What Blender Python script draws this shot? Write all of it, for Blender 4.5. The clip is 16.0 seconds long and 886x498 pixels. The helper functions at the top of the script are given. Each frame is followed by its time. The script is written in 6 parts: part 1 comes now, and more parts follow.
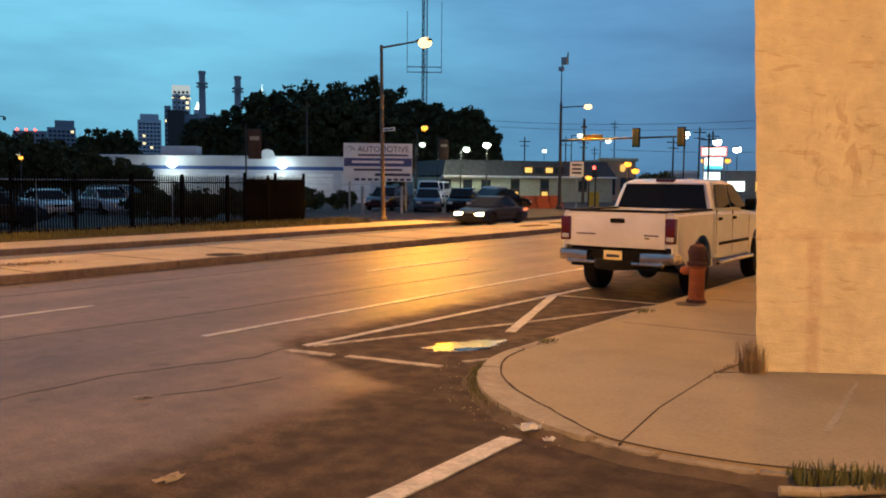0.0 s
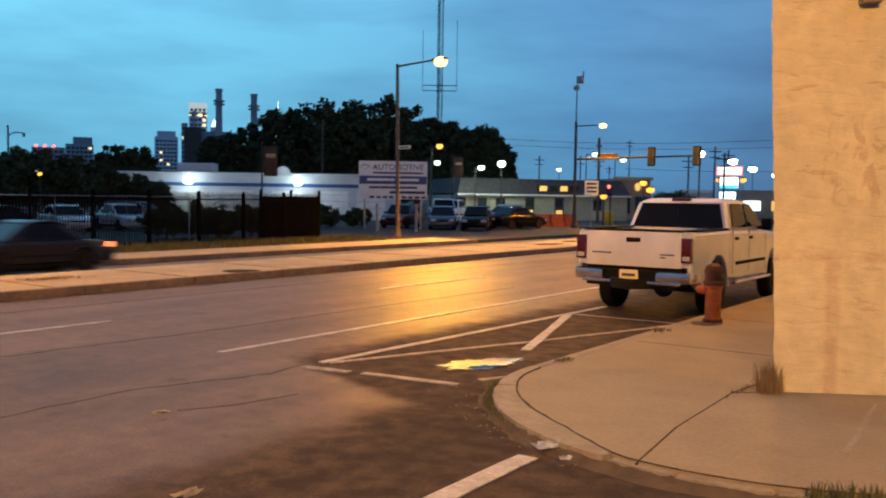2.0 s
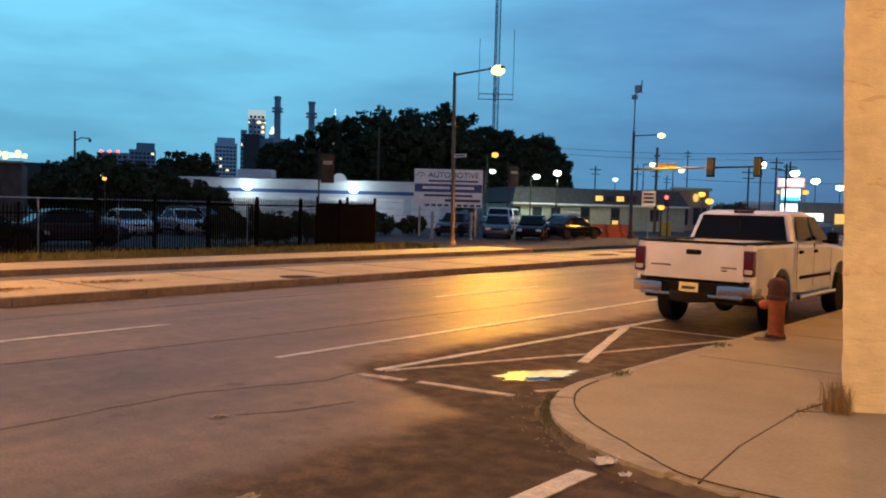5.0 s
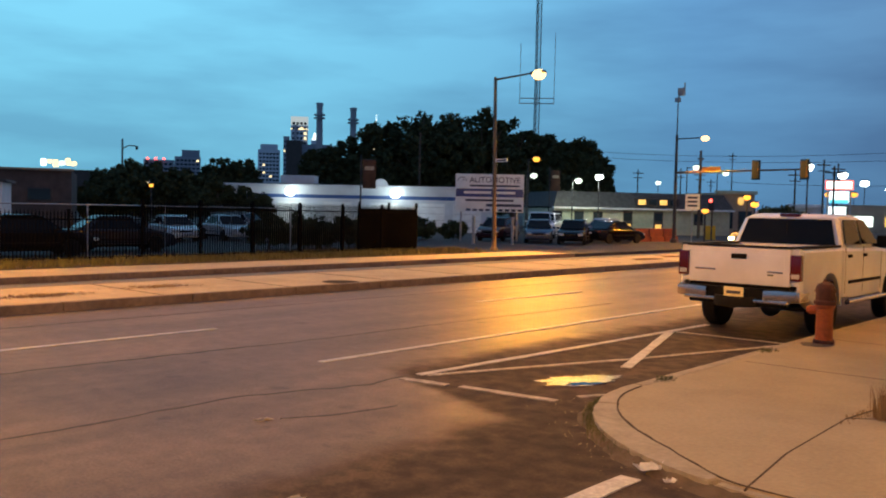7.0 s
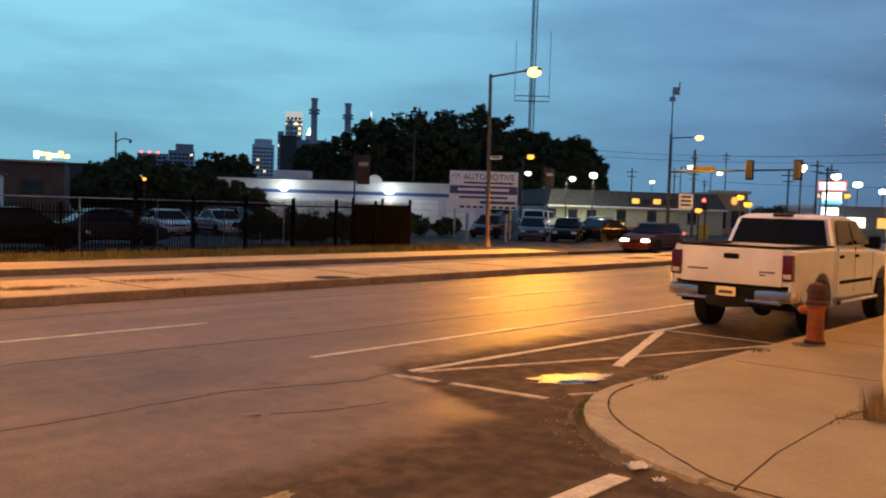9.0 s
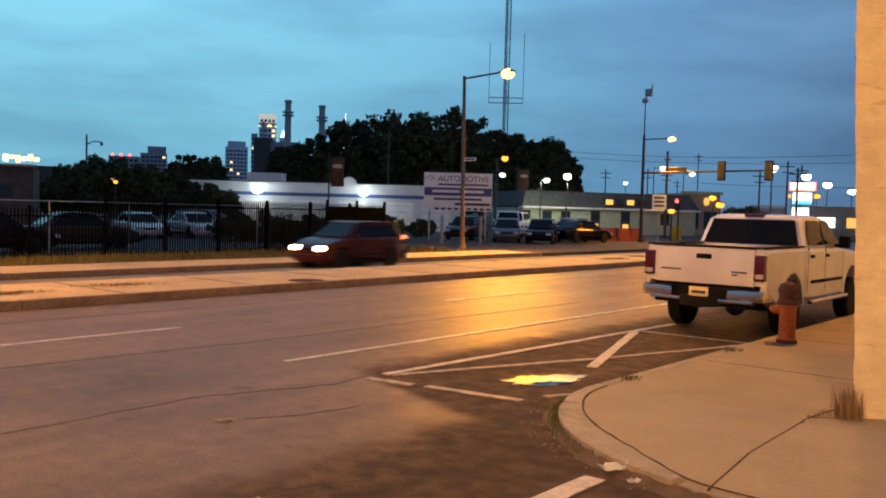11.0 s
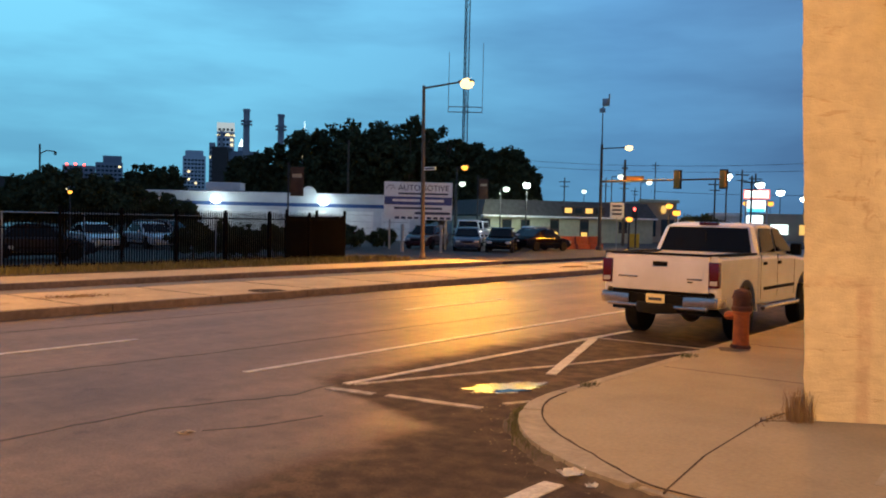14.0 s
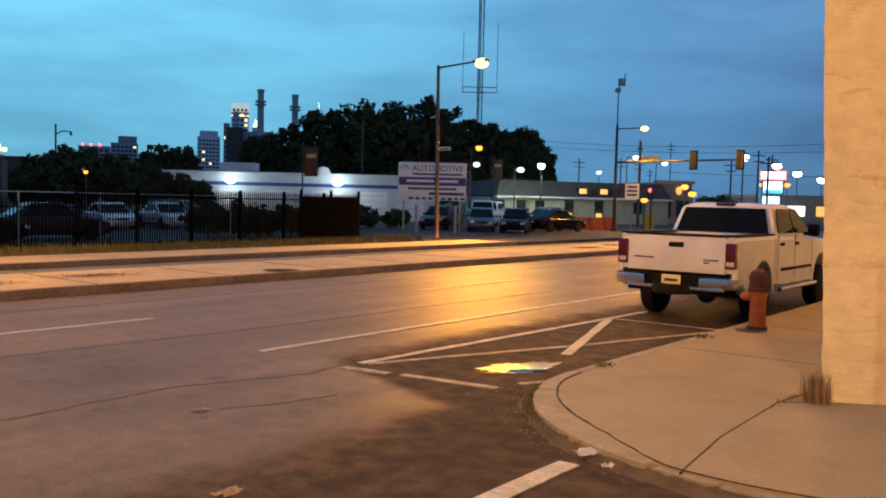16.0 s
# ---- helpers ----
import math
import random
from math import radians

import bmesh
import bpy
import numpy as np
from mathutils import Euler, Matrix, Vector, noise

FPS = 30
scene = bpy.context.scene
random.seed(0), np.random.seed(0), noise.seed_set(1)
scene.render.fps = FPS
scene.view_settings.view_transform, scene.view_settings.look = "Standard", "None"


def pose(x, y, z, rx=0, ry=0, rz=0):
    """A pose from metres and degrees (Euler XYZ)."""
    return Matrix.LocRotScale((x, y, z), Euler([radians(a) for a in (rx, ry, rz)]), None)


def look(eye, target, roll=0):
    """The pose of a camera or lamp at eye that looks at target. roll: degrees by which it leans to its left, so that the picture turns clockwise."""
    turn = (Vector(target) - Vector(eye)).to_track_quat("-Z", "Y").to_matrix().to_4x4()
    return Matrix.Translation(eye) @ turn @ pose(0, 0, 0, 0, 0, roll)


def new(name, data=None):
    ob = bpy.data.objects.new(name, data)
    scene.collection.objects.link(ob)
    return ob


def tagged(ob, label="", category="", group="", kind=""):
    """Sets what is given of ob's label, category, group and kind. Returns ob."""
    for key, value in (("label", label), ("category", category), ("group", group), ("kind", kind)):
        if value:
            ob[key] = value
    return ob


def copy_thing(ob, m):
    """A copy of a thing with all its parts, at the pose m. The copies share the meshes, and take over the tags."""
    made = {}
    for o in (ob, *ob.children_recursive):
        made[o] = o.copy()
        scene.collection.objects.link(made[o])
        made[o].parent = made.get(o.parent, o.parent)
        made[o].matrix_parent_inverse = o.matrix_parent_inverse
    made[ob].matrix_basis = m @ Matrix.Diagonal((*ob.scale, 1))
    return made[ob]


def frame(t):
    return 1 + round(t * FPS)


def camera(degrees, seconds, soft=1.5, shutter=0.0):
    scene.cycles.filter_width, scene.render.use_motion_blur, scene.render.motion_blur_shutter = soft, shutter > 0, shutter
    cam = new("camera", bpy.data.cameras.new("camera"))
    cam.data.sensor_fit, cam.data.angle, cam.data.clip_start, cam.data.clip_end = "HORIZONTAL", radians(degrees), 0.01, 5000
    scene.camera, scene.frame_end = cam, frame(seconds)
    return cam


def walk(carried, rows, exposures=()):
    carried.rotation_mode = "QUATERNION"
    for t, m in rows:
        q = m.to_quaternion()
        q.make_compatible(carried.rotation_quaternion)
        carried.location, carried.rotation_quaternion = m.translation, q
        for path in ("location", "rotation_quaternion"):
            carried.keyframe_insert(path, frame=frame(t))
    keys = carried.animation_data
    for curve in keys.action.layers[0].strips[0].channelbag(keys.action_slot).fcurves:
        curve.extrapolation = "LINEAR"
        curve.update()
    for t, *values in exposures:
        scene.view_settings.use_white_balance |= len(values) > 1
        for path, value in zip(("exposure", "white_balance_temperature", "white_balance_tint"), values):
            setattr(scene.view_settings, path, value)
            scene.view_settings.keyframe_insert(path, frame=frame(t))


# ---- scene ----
cam = camera(53.3, 16.0, 1.9, 0.9)
PATH = [
    (0, (1.224, -1.871, 1.852), (0.1, -0.224, 1.697), 0.5),
    (0.5, (1.254, -1.916, 1.863), (0.134, -0.266, 1.712), 0.3),
    (1, (1.248, -1.905, 1.85), (0.123, -0.257, 1.718), 0.1),
    (1.5, (1.226, -1.894, 1.842), (0.1, -0.245, 1.732), 0.3),
    (2, (1.221, -1.912, 1.853), (0.069, -0.281, 1.738), 0.8),
    (2.5, (1.157, -1.848, 1.843), (-0.027, -0.241, 1.714), 1.0),
    (3, (1.179, -1.896, 1.858), (-0.02, -0.3, 1.728), 0.9),
    (5.5, (1.152, -1.898, 1.86), (-0.116, -0.354, 1.768), 1.4),
    (6, (1.197, -1.939, 1.862), (-0.091, -0.413, 1.769), 1.1),
    (6.5, (1.151, -1.885, 1.86), (-0.151, -0.369, 1.772), 1.2),
    (7, (1.167, -1.923, 1.862), (-0.154, -0.425, 1.772), 1.2),
    (7.5, (1.157, -1.89, 1.855), (-0.188, -0.414, 1.756), 1.1),
    (8, (1.158, -1.919, 1.863), (-0.201, -0.455, 1.761), 1.5),
    (8.5, (1.174, -1.918, 1.858), (-0.175, -0.445, 1.763), 1.7),
    (9, (1.162, -1.901, 1.86), (-0.148, -0.393, 1.763), 1.8),
    (11.5, (1.148, -1.859, 1.862), (-0.101, -0.299, 1.772), 1.5),
    (12, (1.171, -1.875, 1.864), (-0.044, -0.289, 1.777), 1.5),
    (12.5, (1.167, -1.874, 1.864), (-0.026, -0.271, 1.784), 1.6),
    (13, (1.174, -1.882, 1.87), (-0.019, -0.279, 1.793), 1.6),
    (13.5, (1.171, -1.869, 1.859), (-0.021, -0.264, 1.794), 1.3),
    (14, (1.197, -1.913, 1.871), (-0.001, -0.313, 1.802), 1.3),
    (14.5, (1.178, -1.883, 1.864), (-0.03, -0.291, 1.778), 1.3),
    (15, (1.173, -1.9, 1.867), (-0.041, -0.313, 1.773), 1.3),
    (15.5, (1.209, -1.955, 1.87), (-0.01, -0.372, 1.762), 1.4),
    (16, (1.165, -1.891, 1.855), (-0.056, -0.311, 1.742), 1.4),
]
# the film camera's white balance drifts warmer for a while
BALANCE = [(0.0, 0.0, 7130, 10), (1.0, 0.0, 6980, 10), (2.0, 0.0, 6780, 10), (6.0, 0.0, 6780, 10), (7.0, 0.0, 7080, 12), (7.5, 0.0, 7580, 15), (8.0, 0.0, 8080, 18), (9.0, 0.0, 7980, 18), (11.5, 0.0, 7580, 16), (12.2, 0.0, 7680, 15), (13.0, 0.0, 6880, 11), (16.0, 0.0, 6780, 10)]
walk(cam, [(t, look(e, g, r)) for t, e, g, r in PATH], BALANCE)

# ---- world and light ----
world = bpy.data.worlds.new("dusk_sky")
scene.world = world
world.use_nodes = True


def build_sky(nt):
    """Dusk sky: clear cyan afterglow on one side, fading to slate blue, with long thin cloud bars."""
    nt.nodes.clear()
    N, L = nt.nodes.new, nt.links.new
    co = N("ShaderNodeTexCoord")
    sep = N("ShaderNodeSeparateXYZ")
    L(co.outputs["Generated"], sep.inputs[0])
    # where the afterglow lies: towards -x
    dot = N("ShaderNodeVectorMath")
    dot.operation = "DOT_PRODUCT"
    dot.inputs[1].default_value = (-0.93, 0.37, 0.0)
    L(co.outputs["Generated"], dot.inputs[0])
    side = N("ShaderNodeMapRange")
    side.inputs["From Min"].default_value, side.inputs["From Max"].default_value = 0.45, 1.0
    L(dot.outputs["Value"], side.inputs["Value"])
    glow = N("ShaderNodeValToRGB")
    e = glow.color_ramp.elements
    e[0].position, e[0].color = 0.0, SKY_DIM
    e[1].position, e[1].color = 1.0, SKY_GLOW
    m = glow.color_ramp.elements.new(0.5)
    m.color = SKY_MID
    L(side.outputs[0], glow.inputs[0])
    # paler and greyer close to the horizon
    up = N("ShaderNodeMapRange")
    up.inputs["From Min"].default_value, up.inputs["From Max"].default_value = 0.0, 0.28
    up.inputs["To Min"].default_value, up.inputs["To Max"].default_value = 0.62, 1.0
    L(sep.outputs["Z"], up.inputs["Value"])
    shade = N("ShaderNodeMix")
    shade.data_type, shade.blend_type = "RGBA", "MULTIPLY"
    shade.inputs["Factor"].default_value = 1.0
    L(glow.outputs[0], shade.inputs["A"])
    L(up.outputs[0], shade.inputs["B"])
    # clouds, stretched along the horizon
    mp = N("ShaderNodeMapping")
    mp.inputs["Scale"].default_value = (2.2, 2.2, 11.0)
    mp.inputs["Rotation"].default_value = (0.05, 0.08, 0.3)
    L(co.outputs["Generated"], mp.inputs["Vector"])
    no = N("ShaderNodeTexNoise")
    no.inputs["Scale"].default_value, no.inputs["Detail"].default_value = 1.6, 6.0
    no.inputs["Roughness"].default_value = 0.5
    L(mp.outputs[0], no.inputs["Vector"])
    cr = N("ShaderNodeValToRGB")
    cr.color_ramp.elements[0].position, cr.color_ramp.elements[0].color = 0.36, (0.78, 0.76, 0.80, 1)
    cr.color_ramp.elements[1].position, cr.color_ramp.elements[1].color = 0.62, (1.06, 1.05, 1.03, 1)
    L(no.outputs["Fac"], cr.inputs[0])
    cl = N("ShaderNodeMix")
    cl.data_type, cl.blend_type = "RGBA", "MULTIPLY"
    cl.inputs["Factor"].default_value = 1.0
    L(shade.outputs["Result"], cl.inputs["A"])
    L(cr.outputs[0], cl.inputs["B"])
    bg = N("ShaderNodeBackground")
    L(cl.outputs["Result"], bg.inputs["Color"])
    bg.inputs["Strength"].default_value = 1.0
    out = N("ShaderNodeOutputWorld")
    L(bg.outputs[0], out.inputs["Surface"])


SKY_GLOW = (0.225, 0.79, 1.18, 1)
SKY_MID = (0.135, 0.405, 0.78, 1)
SKY_DIM = (0.115, 0.24, 0.48, 1)
build_sky(world.node_tree)

SODIUM = (1.0, 0.40, 0.03)
SODIUM_PALE = (1.0, 0.45, 0.08)
WATTS = {"across": 12800, "corner": 1700, "behind": 10300, "far": 4500, "left": 14300, "mast": 5500, "garage": 170}


def lamp_light(name, at, watts, colour=SODIUM, radius=0.2, aim=None, cone=150):
    """A lamp; with an aim, a shielded one that throws its light that way."""
    d = bpy.data.lights.new(name, "SPOT" if aim else "POINT")
    d.energy, d.color, d.shadow_soft_size = watts, colour, radius
    ob = new(name, d)
    ob.location = at
    if aim:
        d.spot_size, d.spot_blend = radians(cone), 0.35
        ob.matrix_world = Matrix.Translation(at) @ Vector(aim).to_track_quat("-Z", "Y").to_matrix().to_4x4()
    return ob


# ---- materials ----
def mat(name, colour, rough=0.6, metal=0.0, vary=0.15, scale=6.0, bump=0.0, bscale=60.0, spec=0.5, coat=0.0, stain=0.0, sscale=0.6, island=False):
    m = bpy.data.materials.new(name)
    m.use_nodes = True
    nt = m.node_tree
    N, L = nt.nodes.new, nt.links.new
    b = nt.nodes["Principled BSDF"]
    b.inputs["Roughness"].default_value, b.inputs["Metallic"].default_value = rough, metal
    b.inputs["Specular IOR Level"].default_value = spec
    b.inputs["Coat Weight"].default_value = coat
    b.inputs["Coat Roughness"].default_value = 0.08
    co = N("ShaderNodeTexCoord")
    no = N("ShaderNodeTexNoise")
    no.inputs["Scale"].default_value, no.inputs["Detail"].default_value = scale, 5.0
    L(co.outputs["Object"], no.inputs["Vector"])
    lo = [c * (1 - vary) for c in colour[:3]] + [1]
    hi = [min(1, c * (1 + vary)) for c in colour[:3]] + [1]
    cr = N("ShaderNodeValToRGB")
    cr.color_ramp.elements[0].position, cr.color_ramp.elements[0].color = 0.3, lo
    cr.color_ramp.elements[1].position, cr.color_ramp.elements[1].color = 0.7, hi
    L(no.outputs["Fac"], cr.inputs[0])
    last = cr.outputs[0]
    if stain:
        n2 = N("ShaderNodeTexNoise")
        n2.inputs["Scale"].default_value, n2.inputs["Detail"].default_value = sscale, 8.0
        n2.inputs["Roughness"].default_value = 0.65
        L(co.outputs["Object"], n2.inputs["Vector"])
        r2 = N("ShaderNodeValToRGB")
        r2.color_ramp.elements[0].position, r2.color_ramp.elements[0].color = 0.36, (1 - stain,) * 3 + (1,)
        r2.color_ramp.elements[1].position, r2.color_ramp.elements[1].color = 0.6, (1, 1, 1, 1)
        L(n2.outputs["Fac"], r2.inputs[0])
        mx = N("ShaderNodeMix")
        mx.data_type, mx.blend_type = "RGBA", "MULTIPLY"
        mx.inputs["Factor"].default_value = 1.0
        L(last, mx.inputs["A"])
        L(r2.outputs[0], mx.inputs["B"])
        last = mx.outputs["Result"]
    if island:
        oi = N("ShaderNodeObjectInfo")
        mr = N("ShaderNodeMapRange")
        mr.inputs["To Min"].default_value, mr.inputs["To Max"].default_value = 0.85, 1.12
        L(oi.outputs["Random"], mr.inputs["Value"])
        mx = N("ShaderNodeMix")
        mx.data_type, mx.blend_type = "RGBA", "MULTIPLY"
        mx.inputs["Factor"].default_value = 1.0
        L(last, mx.inputs["A"])
        L(mr.outputs[0], mx.inputs["B"])
        last = mx.outputs["Result"]
    L(last, b.inputs["Base Color"])
    if bump:
        n3 = N("ShaderNodeTexNoise")
        n3.inputs["Scale"].default_value, n3.inputs["Detail"].default_value = bscale, 4.0
        L(co.outputs["Object"], n3.inputs["Vector"])
        bp = N("ShaderNodeBump")
        bp.inputs["Strength"].default_value, bp.inputs["Distance"].default_value = bump, 0.02
        L(n3.outputs["Fac"], bp.inputs["Height"])
        L(bp.outputs[0], b.inputs["Normal"])
    return m


def glow(name, colour, strength):
    m = bpy.data.materials.new(name)
    m.use_nodes = True
    b = m.node_tree.nodes["Principled BSDF"]
    b.inputs["Base Color"].default_value = (*colour, 1)
    b.inputs["Emission Color"].default_value = (*colour, 1)
    b.inputs["Emission Strength"].default_value = strength
    return m


def glass(name, colour=(0.02, 0.025, 0.03), rough=0.04):
    m = mat(name, colour, rough, 0.0, 0.05, 3.0, spec=0.6)
    return m


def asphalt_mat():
    """Worn pale asphalt; newer, darker asphalt fills the side street's mouth and the parking bay, with a smeared edge."""
    m = mat("asphalt", (0.188, 0.138, 0.092), 0.53, spec=0.165, vary=0.26, scale=38, bump=0.12, bscale=140, stain=0.32, sscale=0.35)
    nt = m.node_tree
    N, L = nt.nodes.new, nt.links.new
    b = nt.nodes["Principled BSDF"]
    old = b.inputs["Base Color"].links[0].from_socket
    co, sep = N("ShaderNodeTexCoord"), N("ShaderNodeSeparateXYZ")
    L(co.outputs["Object"], sep.inputs[0])

    def noise_at(scale, detail, vec=None):
        n = N("ShaderNodeTexNoise")
        n.inputs["Scale"].default_value, n.inputs["Detail"].default_value = scale, detail
        L(vec or co.outputs["Object"], n.inputs["Vector"])
        return n.outputs["Fac"]

    def math_node(op, a, b_):
        n = N("ShaderNodeMath")
        n.operation = op
        for k, v in enumerate((a, b_)):
            if isinstance(v, (int, float)):
                n.inputs[k].default_value = v
            else:
                L(v, n.inputs[k])
        return n.outputs[0]

    def smooth(v, lo, hi, a=0.0, c=1.0):
        n = N("ShaderNodeMapRange")
        n.interpolation_type = "SMOOTHSTEP"
        n.inputs["From Min"].default_value, n.inputs["From Max"].default_value = lo, hi
        n.inputs["To Min"].default_value, n.inputs["To Max"].default_value = a, c
        L(v, n.inputs["Value"])
        return n.outputs[0]

    def times(a, b_, fac=1.0):
        n = N("ShaderNodeMix")
        n.data_type, n.blend_type = "RGBA", "MULTIPLY"
        n.inputs["Factor"].default_value = fac
        L(a, n.inputs["A"])
        L(b_, n.inputs["B"])
        return n.outputs["Result"]

    shift = smooth(sep.outputs["Y"], 4.2, 5.4, 0.0, 2.4)
    v = math_node("ADD", math_node("ADD", sep.outputs["X"], shift), math_node("MULTIPLY", math_node("SUBTRACT", noise_at(1.6, 8.0), 0.5), 0.8))
    dark = smooth(v, -4.0, -3.05)
    tint = N("ShaderNodeValToRGB")
    tint.color_ramp.elements[0].color = (1, 1, 1, 1)
    tint.color_ramp.elements[1].color = (0.37, 0.36, 0.41, 1)
    L(dark, tint.inputs[0])
    col = times(old, tint.outputs[0])
    # wheel tracks and grime drawn out along the lanes
    mp = N("ShaderNodeMapping")
    mp.inputs["Scale"].default_value = (1.1, 0.05, 1.0)
    L(co.outputs["Object"], mp.inputs["Vector"])
    tr = N("ShaderNodeValToRGB")
    tr.color_ramp.elements[0].position, tr.color_ramp.elements[0].color = 0.35, (0.74, 0.72, 0.72, 1)
    tr.color_ramp.elements[1].position, tr.color_ramp.elements[1].color = 0.62, (1.06, 1.05, 1.04, 1)
    L(noise_at(1.4, 5.0, mp.outputs[0]), tr.inputs[0])
    col = times(col, tr.outputs[0])
    # oily blotches and small dark spots
    sp = N("ShaderNodeValToRGB")
    sp.color_ramp.elements[0].position, sp.color_ramp.elements[0].color = 0.24, (0.55, 0.53, 0.53, 1)
    sp.color_ramp.elements[1].position, sp.color_ramp.elements[1].color = 0.36, (1, 1, 1, 1)
    L(noise_at(2.6, 3.0), sp.inputs[0])
    col = times(col, sp.outputs[0])
    # worn tar and grime, strongest in the newer asphalt
    gr = N("ShaderNodeValToRGB")
    gr.color_ramp.elements[0].position, gr.color_ramp.elements[0].color = 0.38, (0.45, 0.44, 0.46, 1)
    gr.color_ramp.elements[1].position, gr.color_ramp.elements[1].color = 0.62, (1.12, 1.11, 1.10, 1)
    L(noise_at(4.5, 9.0), gr.inputs[0])
    mg = N("ShaderNodeMix")
    mg.data_type, mg.blend_type = "RGBA", "MULTIPLY"
    L(smooth(dark, 0.0, 1.0, 0.3, 0.9), mg.inputs["Factor"])
    L(col, mg.inputs["A"])
    L(gr.outputs[0], mg.inputs["B"])
    col = mg.outputs["Result"]
    L(col, b.inputs["Base Color"])
    L(smooth(dark, 0.0, 1.0, 0.53, 0.85), b.inputs["Roughness"])
    return m


ASPHALT = asphalt_mat()
ASPHALT_FAR = mat("asphalt_far", (0.11, 0.105, 0.10), 0.6, vary=0.15, scale=10, bump=0.2, bscale=80, stain=0.3, sscale=0.2)
LOT = mat("lot_asphalt", (0.05, 0.048, 0.047), 0.85, vary=0.25, scale=3, bump=0.2, bscale=60, spec=0.2, stain=0.3, sscale=0.3)
SEAM = mat("road_seam", (0.085, 0.07, 0.056), 0.8, vary=0.3, scale=10)
TAR = mat("tar_seal", (0.06, 0.047, 0.035), 0.95, vary=0.35, scale=18, spec=0.08)
CONCRETE = mat("concrete", (0.28, 0.232, 0.158), 0.8, vary=0.10, scale=25, bump=0.06, bscale=120, stain=0.22, sscale=0.7)
CONCRETE_FAR = mat("concrete_median", (0.40, 0.335, 0.225), 0.8, vary=0.12, scale=9, bump=0.2, bscale=60, stain=0.28, sscale=0.5)
KERB = mat("kerb_concrete", (0.30, 0.265, 0.205), 0.8, vary=0.14, scale=20, bump=0.12, bscale=90, stain=0.3, sscale=1.2)
KERB_DARK = mat("kerb_worn", (0.17, 0.13, 0.10), 0.85, vary=0.2, scale=8, bump=0.35, bscale=60, stain=0.35, sscale=0.9)
PAINT_WHITE = mat("road_paint", (0.49, 0.48, 0.45), 0.7, vary=0.2, scale=30, bump=0.1, bscale=120, stain=0.35, sscale=4.0)
PAINT_WORN = mat("faded_road_paint", (0.34, 0.315, 0.28), 0.7, vary=0.3, scale=22, bump=0.1, bscale=120, stain=0.55, sscale=5.0)


